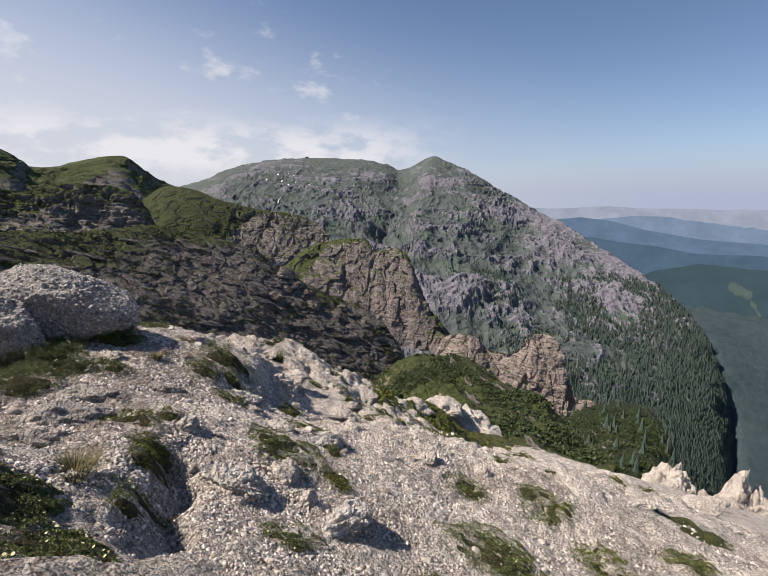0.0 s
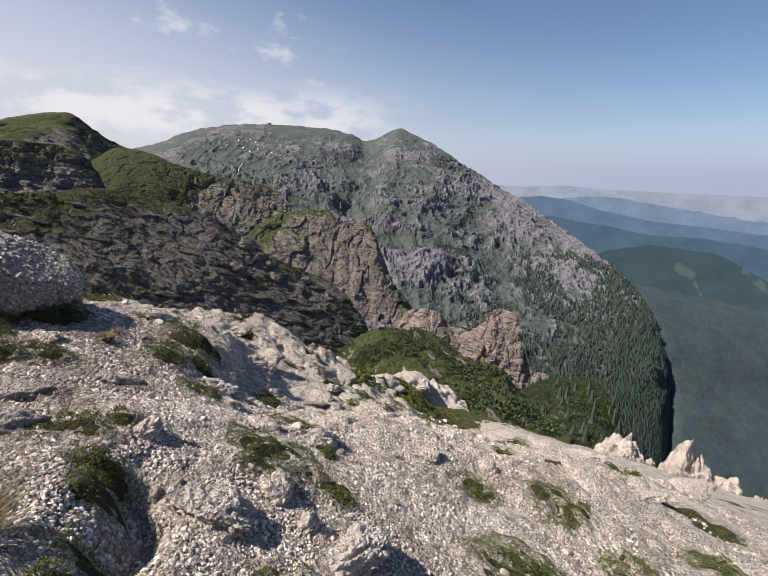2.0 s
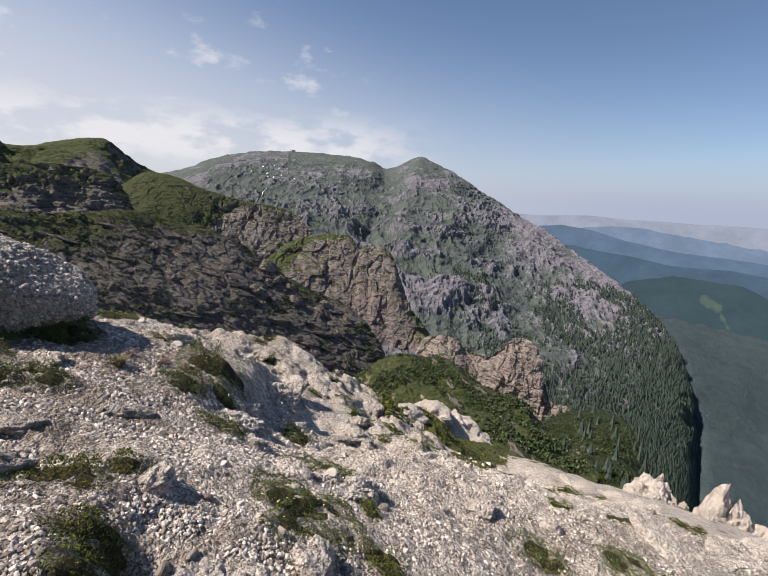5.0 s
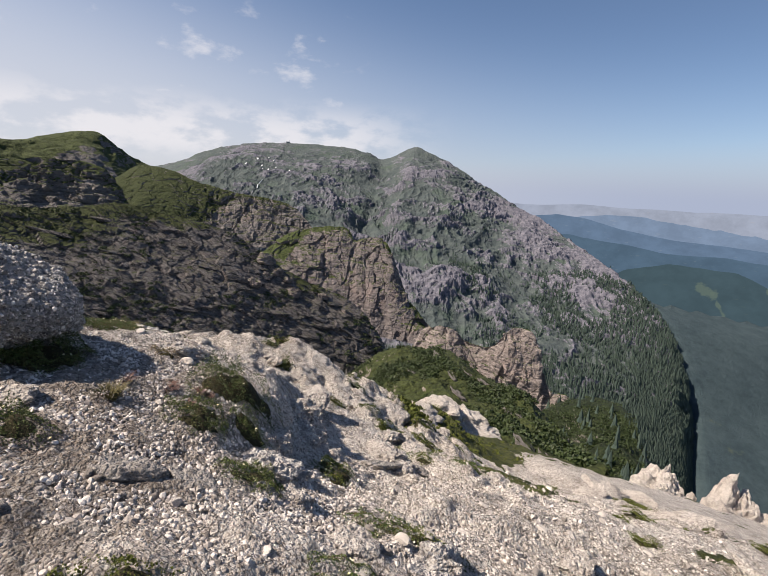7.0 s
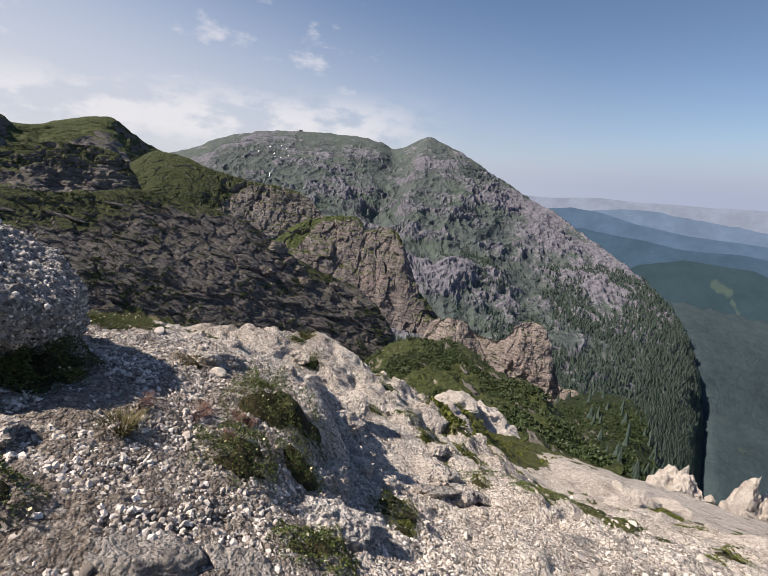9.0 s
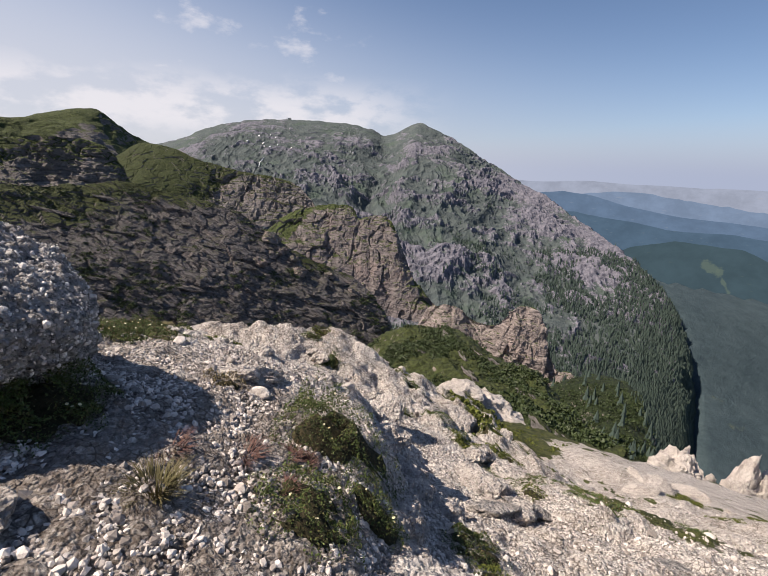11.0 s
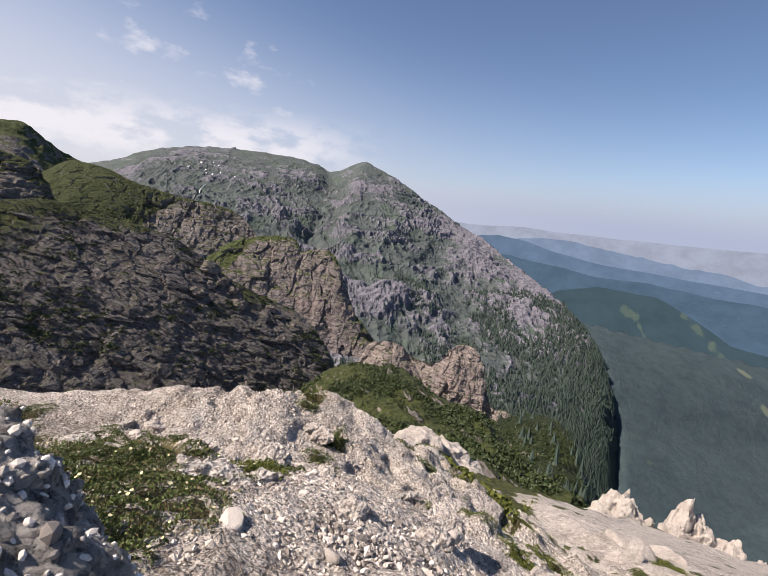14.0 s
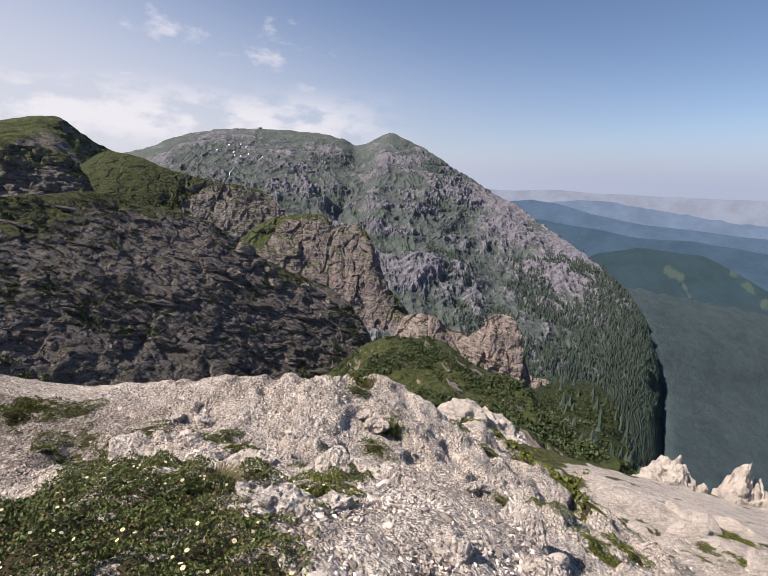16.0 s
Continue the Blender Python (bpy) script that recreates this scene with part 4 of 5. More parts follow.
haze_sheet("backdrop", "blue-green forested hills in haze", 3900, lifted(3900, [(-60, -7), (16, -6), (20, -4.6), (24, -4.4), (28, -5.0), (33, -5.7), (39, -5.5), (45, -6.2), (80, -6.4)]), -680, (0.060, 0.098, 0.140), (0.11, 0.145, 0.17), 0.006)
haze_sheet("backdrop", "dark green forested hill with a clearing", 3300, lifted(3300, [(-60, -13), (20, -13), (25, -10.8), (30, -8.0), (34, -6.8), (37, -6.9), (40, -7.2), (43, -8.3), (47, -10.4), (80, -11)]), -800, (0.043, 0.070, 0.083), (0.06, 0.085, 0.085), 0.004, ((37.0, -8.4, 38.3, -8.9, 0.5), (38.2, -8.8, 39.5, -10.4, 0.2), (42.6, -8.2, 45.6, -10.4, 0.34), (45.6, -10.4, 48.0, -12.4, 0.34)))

# ---- woods ----
def scatter(p, count, rng, want):
    """Places on a hillside grid p where want(place, normal z) holds."""
    n = normals(p)
    n = n * np.sign(n[..., 2:3] + 1e-9)
    u, v = rng.random(count) * (p.shape[0] - 1.01), rng.random(count) * (p.shape[1] - 1.01)
    i, j = u.astype(int), v.astype(int)
    fu, fv = (u - i)[:, None], (v - j)[:, None]
    q = p[i, j] * (1 - fu) * (1 - fv) + p[i + 1, j] * fu * (1 - fv) + p[i, j + 1] * (1 - fu) * fv + p[i + 1, j + 1] * fu * fv
    keep = want(q, n[i, j][:, 2], rng.random(count))
    return q[keep]


def spruce_shape():
    """A slim spruce of height 1: three stacked skirts and a stub of trunk."""
    v, f = [], []
    for lo, hi, r in ((0.06, 0.66, 0.2), (0.42, 1.0, 0.125)):
        b = len(v)
        for k in range(5):
            a = 2 * math.pi * k / 5 + lo * 3
            v.append((r * math.cos(a), r * math.sin(a), lo))
        v.append((0, 0, hi))
        f += [(b + k, b + (k + 1) % 5, b + 5) for k in range(5)]
    return np.array(v), np.array(f)


def upright(n, rng):
    a = rng.random(n) * 6.283
    c, s, o, e = np.cos(a), np.sin(a), np.zeros(n), np.ones(n)
    return np.stack([np.stack([c, -s, o], -1), np.stack([s, c, o], -1), np.stack([o, o, e], -1)], 1)


def forest(name, label, places, low, high, rng, mat):
    n = len(places)
    h = low + (high - low) * rng.random(n)
    sizes = np.stack([h * (0.8 + 0.5 * rng.random(n))] * 2 + [h], -1)
    v, f = many(*spruce_shape(), places - (0, 0, 0.5), sizes, upright(n, rng))
    ob = new(name, mesh_from(name, v, f, [mat]))
    return tagged(ob, label, "trees", kind="stuff")


rng = np.random.default_rng(5)


def far_wood(q, nz, r):
    wood = 1.5 * fbm(q / 130, 4, 0.6, 77) + (-345 - q[:, 2]) / 150 + np.clip((q[:, 0] - 100) / 900, -0.6, 0.4)
    return (r < np.clip((wood - 0.1) * 1.3, 0, 1)) & (q[:, 2] < -90)


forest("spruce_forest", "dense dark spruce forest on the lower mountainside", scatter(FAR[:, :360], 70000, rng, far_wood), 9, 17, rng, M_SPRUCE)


def gorge_wood(q, nz, r):
    return r < np.clip(0.75 + fbm(q / 30, 3, 0.5, 78), 0, 1)


forest("gorge_forest", "dark spruces in the gorge", scatter(GORGE, 420, rng, gorge_wood), 3, 7, rng, M_SPRUCE)


def clumps(name, label, places, low, high, rng, mat, leaves=46, leaf=0.2):
    """Low bushy shrubs: domes of many small needle tufts."""
    n = len(places)
    size = low + (high - low) * rng.random(n) ** 1.5
    d = rng.normal(size=(n, leaves, 3))
    d /= np.linalg.norm(d, axis=-1, keepdims=True)
    d[..., 2] = np.abs(d[..., 2]) * 0.75
    d *= (0.75 + 0.35 * rng.random((n, leaves, 1)))
    c = places[:, None] + d * size[:, None, None] * np.array([1.25, 1.25, 0.8])
    c = c.reshape(-1, 3)
    s = np.repeat(size, leaves) * leaf * (0.7 + 0.8 * rng.random(n * leaves))
    tuft = np.array([(-1, -0.6, 0), (1, -0.5, 0.1), (0.8, 0.7, -0.1), (-0.7, 0.8, 0.15), (0.1, 0.05, 0.8)])
    faces = np.array([(0, 1, 4), (1, 2, 4), (2, 3, 4), (3, 0, 4)])
    v, f = many(tuft, faces, c, np.stack([s] * 3, -1), turns(len(c), rng))
    ob = new(name, mesh_from(name, v, f, [mat]))
    return tagged(ob, label, "shrubs", kind="stuff")


def spur_pine(q, nz, r):
    return r < np.clip(0.30 + 2.0 * fbm(q / np.array([5, 11, 6]), 3, 0.5, 81), 0, 1)


clumps("dwarf_pine", "dark green dwarf pine thickets on the grassy spur", scatter(SPUR, 4600, rng, spur_pine), 0.4, 1.1, rng, M_PINE, 24, 0.2)


def gorge_pine(q, nz, r):
    return r < np.clip(0.85 + 1.2 * fbm(q / 16, 3, 0.5, 82), 0, 1)


clumps("gorge_dwarf_pine", "dark dwarf pine covering the gorge side", scatter(GORGE, 3200, rng, gorge_pine), 0.6, 1.8, rng, M_PINE, 18, 0.2)


def slab_pine(q, nz, r):
    return r < np.clip(-0.35 + 2.0 * fbm(q / np.array([14, 14, 5]), 3, 0.5, 83), 0, 1)


clumps("juniper", "low dark juniper in the rock ledges", scatter(SLABP[:, :320], 5000, rng, slab_pine), 0.3, 0.75, rng, M_PINE, 26, 0.26)


def turf_at(q, nz, r):
    return (r < np.clip(beyond(TURF, q[:, 0], q[:, 1]) / 1.5 - 0.1 + fbm(q / 1.6, 3, 0.6, 64), 0, 1)) & (q[:, 1] > 13) & (q[:, 0] > 2.4) & (past_rim(q[:, 0], q[:, 1]) < 2)


clumps("ridge_grass", "short yellow-green grass on the ridge's flank", scatter(gp, 60000, rng, turf_at), 0.04, 0.13, rng, M_MOSS, 10, 0.4)

# ---- boulders ----
def boulder(name, label, centre, radii, level, seed, mat, rough=0.16, clast=0.0, clast_size=0.05, lean=(0, 0, 0), category="boulder", flat=0.55, cuts=16, faces=(), bedded=0.0, taper=0.0, smooth=True, cut_from=0.72):
    v, f = unit_ball(level)
    r = np.array(radii, float)
    m = float(r.mean())
    # cut by random planes, so that it has faces and edges
    rg = np.random.default_rng(seed)
    cut = rg.normal(size=(cuts, 3))
    cut /= np.linalg.norm(cut, axis=1, keepdims=True)
    reach = np.min(np.where(v @ cut.T > 0.05, rg.uniform(cut_from, 1.0, cuts) / np.maximum(v @ cut.T, 0.05), 9), axis=1)
    for nx, ny, nz, h in faces:
        k = Vector((nx, ny, nz)).normalized()
        dot = v @ np.array(k)
        reach = np.minimum(reach, np.where(dot > 0.05, h / np.maximum(dot, 0.05), 9))
    p = v * r * (np.minimum(reach, 1.12 if cut_from < 0.9 else 1.0) ** 0.9)[:, None]
    w = v + 0.45 * np.stack([fbm(v * 1.3 + 5 * k, 3, 0.5, seed + k) for k in range(3)], -1)
    d = rough * fbm(w * 1.1, 4, 0.5, seed) + rough * 0.8 * blocky(w * 1.2, 3, seed + 2) + rough * 0.3 * fbm(w * 4, 5, 0.6, seed + 3, True)
    p = p * (1 + d)[:, None]
    if clast:
        a, ta = worley(p / clast_size, seed + 7)
        b, tb = worley(p / (clast_size * 0.45), seed + 9)
        p = p + v * (clast * (0.62 - a) * (0.4 + 1.2 * ta) + clast * 0.35 * (0.6 - b))[:, None]
    if bedded:
        p = p + v * (bedded * scarps(p, m * 0.42, 1.0, (0.35, 0.2, 0.92), seed + 11) + bedded * 0.8 * blocky(p / (m * 0.5), 4, seed + 12))[:, None]
    if taper:
        p[:, :2] *= 1 - taper * np.clip((p[:, 2:3] / r[2] + 0.6) / 1.6, 0, 1)
    low = -flat * r[2]
    p[:, 2] = np.where(p[:, 2] < low, low + (p[:, 2] - low) * 0.25, p[:, 2])
    ob = new(name, mesh_from(name, p, f, [mat], smooth))
    ob.matrix_world = pose(*centre, *lean)
    return tagged(ob, label, category)


big_boulder = boulder("boulder", "large dark-sided conglomerate boulder with orange lichen", (-1.67, 7.84, 0.50), (0.92, 0.6, 0.5), 7, 201, M_BOULDER, 0.055, 0.04, 0.055, (-4, 15, 8), cuts=9, flat=0.98, cut_from=0.9,
                      faces=((0.75, -0.25, -0.62, 0.86), (0.1, -1, -0.1, 0.86), (-0.7, -0.5, -0.5, 0.8), (0.65, -0.2, 0.75, 0.83), (0.2, 0.1, 1, 0.86), (-1, 0.1, 0.15, 0.82)))
second_boulder = boulder("boulder", "grey conglomerate boulder beside a larger one", (-1.86, 7.0, 0.30), (0.42, 0.36, 0.42), 6, 205, M_BOULDER, 0.09, 0.03, 0.055, (0, 12, 25), cut_from=0.85)
boulder("boulder", "dark boulder base in the shade of a larger one", (-1.95, 7.75, 0.08), (0.62, 0.42, 0.34), 6, 203, M_BOULDER, 0.12, 0.03, 0.06)


def sit(x, y, up=0.0):
    return (x, y, float(base_height(np.array(x), np.array(y))) + up)


# pale blocks down the ridge and the spires past its edge
boulder("boulder", "pale rounded limestone block on the ridge", (6.6, 33.0, -13.2), (1.7, 1.3, 0.75), 5, 211, M_PALE, 0.14, bedded=0.14, smooth=False)
boulder("boulder", "long pale limestone block split by cracks", (8.6, 33.6, -14.9), (2.3, 1.6, 1.0), 5, 213, M_PALE, 0.16, lean=(0, 16, -15), bedded=0.18, smooth=False)
for at, size, seed, lean, taper in (((33.2, 46.9, -30.0), (3.3, 2.6, 3.4), 221, (0, 14, 0), 0.3), ((35.4, 45.8, -31.2), (1.6, 1.5, 2.7), 223, (0, 8, 20), 0.4), ((37.6, 44.3, -29.6), (1.9, 1.7, 4.0), 225, (0, 16, 0), 0.5),
                                    ((39.6, 43.6, -30.6), (2.0, 1.8, 3.2), 227, (0, 10, 40), 0.35), ((41.8, 42.4, -31.4), (2.2, 2.0, 3.0), 229, (0, 10, 10), 0.4), ((30.2, 47.6, -32.4), (2.2, 2.0, 2.2), 231, (0, 20, 0), 0.3),
                                    ((45.2, 40.6, -32.6), (2.4, 2.0, 2.6), 233, (0, 10, 70), 0.35)):
    boulder("rock_spire", "pale leaning limestone spire at the ridge's edge", at, size, 5, seed, M_PALE, 0.17, lean=lean, category="rock", flat=0.98, cuts=11, bedded=0.42, taper=taper, smooth=False)

# pale outcrops and ledges standing out of the dark slope
def own(ob, parent):
    """Turns a rock into a part of the slope that it stands on."""
    ob.parent = parent
    for key in list(ob.keys()):
        del ob[key]
    return ob


def nearest(p, x, y):
    q = p.reshape(-1, 3)
    return q[np.argmin((q[:, 0] - x) ** 2 + (q[:, 1] - y) ** 2)]


rng = np.random.default_rng(31)
for x, y, s in ((-28.5, 138.0, 2.4), (-26.1, 136.1, 2.0), (-27.5, 133.0, 1.7), (-19.8, 132.9, 1.6), (-12.1, 139.5, 1.4), (-29.3, 126.0, 1.5), (-22.0, 136.0, 1.3), (-5.0, 138.0, 1.2)):
    a = nearest(SLABP, x, y)
    own(boulder("outcrop", "", tuple(a + (0, 0, s * 0.1)), (s * 1.3, s, s * 0.9), 4, 700 + int(abs(x) * 7), M_PILLAR, 0.2, bedded=0.2, lean=(0, 15, rng.uniform(0, 90)), smooth=False), slab)
for n in range(46):
    u, v = rng.uniform(0.12, 0.98), rng.uniform(0.1, 0.9)
    a = SLABP[int(u * (SLABP.shape[0] - 1)), int(v * 319)]
    s = rng.uniform(0.45, 1.1)
    own(boulder("ledge", "", tuple(a), (s * rng.uniform(2.5, 5), s * 0.9, s * 0.55), 3, 760 + n, M_SLAB, 0.2, bedded=0.1, lean=(10, 16, rng.uniform(20, 50)), smooth=False), slab)
for n in range(18):
    u, v = rng.uniform(0.1, 0.95), rng.uniform(0.1, 0.95)
    a = SPUR[int(u * (SPUR.shape[0] - 1)), int(v * 179)]
    s = rng.uniform(0.35, 0.9)
    own(boulder("rock_rib", "", tuple(a), (s * rng.uniform(1.5, 3), s * 0.8, s * 0.8), 3, 860 + n, M_CLIFF, 0.22, bedded=0.1, lean=(15, 22, rng.uniform(-70, -30)), smooth=False), spur)

# old snow in the gullies of the far mountain, and the hut on its top
for x, y, w, h in ((-468, 2710, 9, 26), (-651, 2816, 10, 14), (-594, 2470, 5, 42), (-598, 2560, 5, 36), (-585, 2703, 9, 12), (-592, 2898, 8, 12), (-736, 2801, 9, 12), (-625, 2740, 7, 14), (-690, 2900, 14, 10), (-560, 2800, 7, 11), (-640, 2960, 10, 9)):
    a = nearest(FAR[:, :360], x, y)
    boulder("snow_patch", "small white patch of old snow in a gully", tuple(a + (0, -2, 3)), (w * 0.38, h * 1.0, 2.0), 3, int(abs(x)), M_SNOW, 0.25, lean=(22, 0, rng.uniform(-20, 20)), category="snow", flat=0.5)
M_HUT = plain("grey_plaster", (0.16, 0.17, 0.18), (0.22, 0.23, 0.24), 0.2)
hut = new("summit_hut")
hut.location = tuple(nearest(FAR[:, :360], -594, 3380) + (0, 0, 3))
tagged(hut, "small grey summit building with two masts", "building")


def prism(name, size, at, ridge=0.0):
    x, y, z = (c / 2 for c in size)
    v = np.array([(-x, -y, 0), (x, -y, 0), (x, y, 0), (-x, y, 0), (-x, -y * (1 - ridge), 2 * z), (x, -y * (1 - ridge), 2 * z), (x, y * (1 - ridge), 2 * z), (-x, y * (1 - ridge), 2 * z)]) + at
    f = np.array([(3, 2, 1, 0), (4, 5, 6, 7), (0, 1, 5, 4), (1, 2, 6, 5), (2, 3, 7, 6), (3, 0, 4, 7)])
    return part(name, mesh_from(name, v, f, [M_HUT]), hut)


prism("wall", (18, 8, 7), (0, 0, -4)), prism("roof", (20, 10, 3), (0, 0, 3.1), 0.9), prism("tower", (6, 6, 9), (12, 0, -4))
prism("mast", (1.0, 1.0, 9), (12, 0, 5), 0.5), prism("mast", (1.0, 1.0, 11), (-20, 0, -4), 0.5)

# where plants cover the gravel: x, y, radius
MOSSY = ((0.85, 5.15, 0.16), (1.08, 4.65, 0.15), (1.12, 4.35, 0.12), (2.1, 6.8, 0.13), (2.19, 6.2, 0.16), (4.6, 8.8, 0.2), (0.34, 5.8, 0.24), (0.76, 5.42, 0.18), (5.07, 7.26, 0.19), (2.27, 6.1, 0.15), (0.68, 5.45, 0.16), (-0.46, 14.5, 0.22), (1.25, 8.2, 0.1), (0.98, 12.1, 0.18), (-0.86, 10.33, 0.1), (0.55, 6.05, 0.15))
GRASSY = ((-1.47, 10.2, 0.1), (-4.4, 13.2, 0.32), (-3.57, 12.2, 0.2), (4.28, 13.4, 0.5), (1.87, 11.7, 0.22), (-3.0, 12.2, 0.18), (1.2, 15.1, 0.28), (3.1, 18.2, 0.5), (3.55, 13.4, 0.34), (2.3, 14.6, 0.4), (2.9, 16.0, 0.5), (3.9, 20.0, 0.8), (4.6, 24.0, 0.9), (2.6, 12.4, 0.3), (5.5, 27.0, 1.0), (4.4, 17.0, 0.6), (6.4, 12.0, 0.3), (7.2, 9.8, 0.25), (10.5, 14.0, 0.35), (11.5, 19.0, 0.5), (8.6, 11.2, 0.2), (5.9, 10.4, 0.2), (8.0, 14.0, 0.4), (9.5, 17.0, 0.5), (13.2, 17.6, 0.7))
MATS = ((-3.7, 12.6, 0.3), (-4.3, 12.9, 0.34), (-3.9, 13.3, 0.26), (-3.2, 12.5, 0.2), (-4.9, 13.0, 0.3), (-2.9, 11.7, 0.2), (-2.06, 12.29, 0.2), (-1.52, 11.2, 0.24), (-1.0, 11.14, 0.2), (-0.77, 12.0, 0.22), (-0.87, 9.93, 0.2), (-3.1, 12.0, 0.3), (1.62, 7.3, 0.25), (1.99, 7.28, 0.2), (3.76, 7.3, 0.27), (4.74, 7.44, 0.26), (5.17, 6.35, 0.34), (6.4, 6.7, 0.38), (4.76, 7.07, 0.3), (3.08, 5.05, 0.14), (3.23, 11.1, 0.36), (2.35, 11.0, 0.38), (1.92, 11.75, 0.25), (1.39, 13.7, 0.3), (-0.95, 9.7, 0.12), (3.45, 11.6, 0.4), (2.92, 10.3, 0.2), (1.63, 12.4, 0.42), (2.66, 11.5, 0.24), (-2.97, 12.3, 0.2), (-1.9, 11.85, 0.26), (-1.42, 11.05, 0.16), (-0.36, 12.55, 0.18), (-1.04, 9.42, 0.14), (2.63, 13.2, 0.3), (1.67, 12.9, 0.15))
FLOWERY = ((1.2, 8.55, 0.26), (1.6, 6.4, 0.4), (2.02, 4.9, 0.24), (3.89, 5.9, 0.5), (1.27, 3.6, 0.34), (0.9, 3.95, 0.3), (-1.15, 8.85, 0.16), (-0.95, 7.75, 0.24), (-1.95, 9.9, 0.6), (-1.75, 9.3, 0.45), (-1.2, 9.15, 0.3), (-2.2, 10.6, 0.34), (-0.8, 11.3, 0.28), (-2.3, 9.9, 0.3), (-1.4, 9.6, 0.26))
AVENS = ((0.30, 8.4, 0.3, 0.2), (0.26, 7.68, 0.2, 0.14), (0.76, 7.3, 0.2, 0.1), (0.55, 7.95, 0.15, 0.12), (-1.35, 6.75, 0.42, 0.16), (-1.0, 6.15, 0.36, 0.14), (-1.3, 7.3, 0.24, 0.12), (-2.3, 6.45, 0.45, 0.2), (-0.92, 7.82, 0.3, 0.12), (-0.84, 6.73, 0.26, 0.12), (-2.9, 6.6, 0.5, 0.3), (-0.15, 13.25, 0.17, 0.14), (-0.55, 6.9, 0.2, 0.12))


flank = np.random.default_rng(29)
FLANK = []
while len(FLANK) < 46:
    fx, fy = flank.uniform(1.2, 11.0), flank.uniform(9.5, 21.0)
    if -5.0 < float(beyond(TURF, np.array(fx), np.array(fy))) < 0.8 and float(past_rim(np.array(fx), np.array(fy))) < -0.6:
        FLANK.append((fx, fy, flank.uniform(0.1, 0.22) + 0.018 * max(0, fy - 11)))


def bare(x, y):
    """Nought under plants, one on open ground."""
    out = np.ones(np.shape(x))
    for x0, y0, r, *_ in AVENS + FLOWERY + MATS + MOSSY + tuple(FLANK):
        out *= np.clip((np.hypot(x - x0, y - y0) / r - 0.75) / 0.25, 0, 1)
    return out


# outcrops of bedrock along the rim
rng = np.random.default_rng(17)
for x, y, s in ((2.9, 19.0, 0.7), (3.6, 22.0, 0.9), (4.4, 26.0, 1.0), (5.0, 29.0, 1.1), (1.4, 12.6, 0.3), (2.0, 13.4, 0.35), (0.95, 9.0, 0.3), (0.85, 8.6, 0.26), (1.75, 10.4, 0.34), (2.2, 10.9, 0.3),
                (0.9, 7.3, 0.24), (2.9, 14.8, 0.45), (3.4, 16.5, 0.5), (0.75, 9.5, 0.26), (0.7, 10.3, 0.28)):
    boulder("outcrop", "pale jagged limestone outcrop set in gravel", sit(x, y, -s * 0.3), (s * rng.uniform(0.9, 1.4), s * rng.uniform(0.7, 1.1), s * rng.uniform(0.4, 0.6)), 5, 300 + int(x * 31 + y * 7), M_PALE, 0.2,
            0.02, 0.07, lean=(rng.uniform(-12, 12), rng.uniform(-5, 18), rng.uniform(0, 360)), category="rock")

for n in range(46):
    x, y, s = rng.uniform(-3.2, 4.2), rng.uniform(8.8, 15.5), rng.uniform(0.07, 0.2)
    if bare(np.array(x), np.array(y)) < 0.9:
        continue
    boulder("outcrop", "low pale limestone hump breaking through gravel", sit(x, y, -s * 0.15), (s * rng.uniform(1.0, 1.8), s * rng.uniform(0.7, 1.2), s * rng.uniform(0.4, 0.7)), 4, 900 + n, M_PALE, 0.24,
            0.012, 0.05, lean=(-20, 20, rng.uniform(0, 360)), category="rock", smooth=False)

for n in range(44):
    x = rng.uniform(4.6, 15.0)
    y, s = x * 0.75 + rng.uniform(3.0, 13.0), rng.uniform(0.12, 0.5)
    boulder("outcrop", "pale limestone hump on the bare flank", sit(x, y, -s * 0.2), (s * rng.uniform(1.0, 2.0), s * rng.uniform(0.7, 1.2), s * rng.uniform(0.35, 0.6)), 4, 960 + n, M_PALE, 0.14,
            0.01, 0.08, lean=(-20, 20, rng.uniform(0, 360)), category="rock", smooth=False)

step_rng = np.random.default_rng(37)
for n in range(16):
    y = 7.9 + 0.19 * n
    x, s = 0.68 + 0.1 * math.sin(y * 2.3) + step_rng.uniform(-0.08, 0.12), step_rng.uniform(0.1, 0.19)
    boulder("outcrop", "broken limestone block in a small rock step", sit(x, y, -s * 0.1), (s * step_rng.uniform(0.9, 1.4), s * step_rng.uniform(0.8, 1.2), s * step_rng.uniform(0.6, 0.9)), 4, 1020 + n, M_PALE, 0.26,
            0.012, 0.05, lean=(step_rng.uniform(-15, 15), step_rng.uniform(0, 30), step_rng.uniform(0, 360)), category="rock", smooth=False, cuts=9)

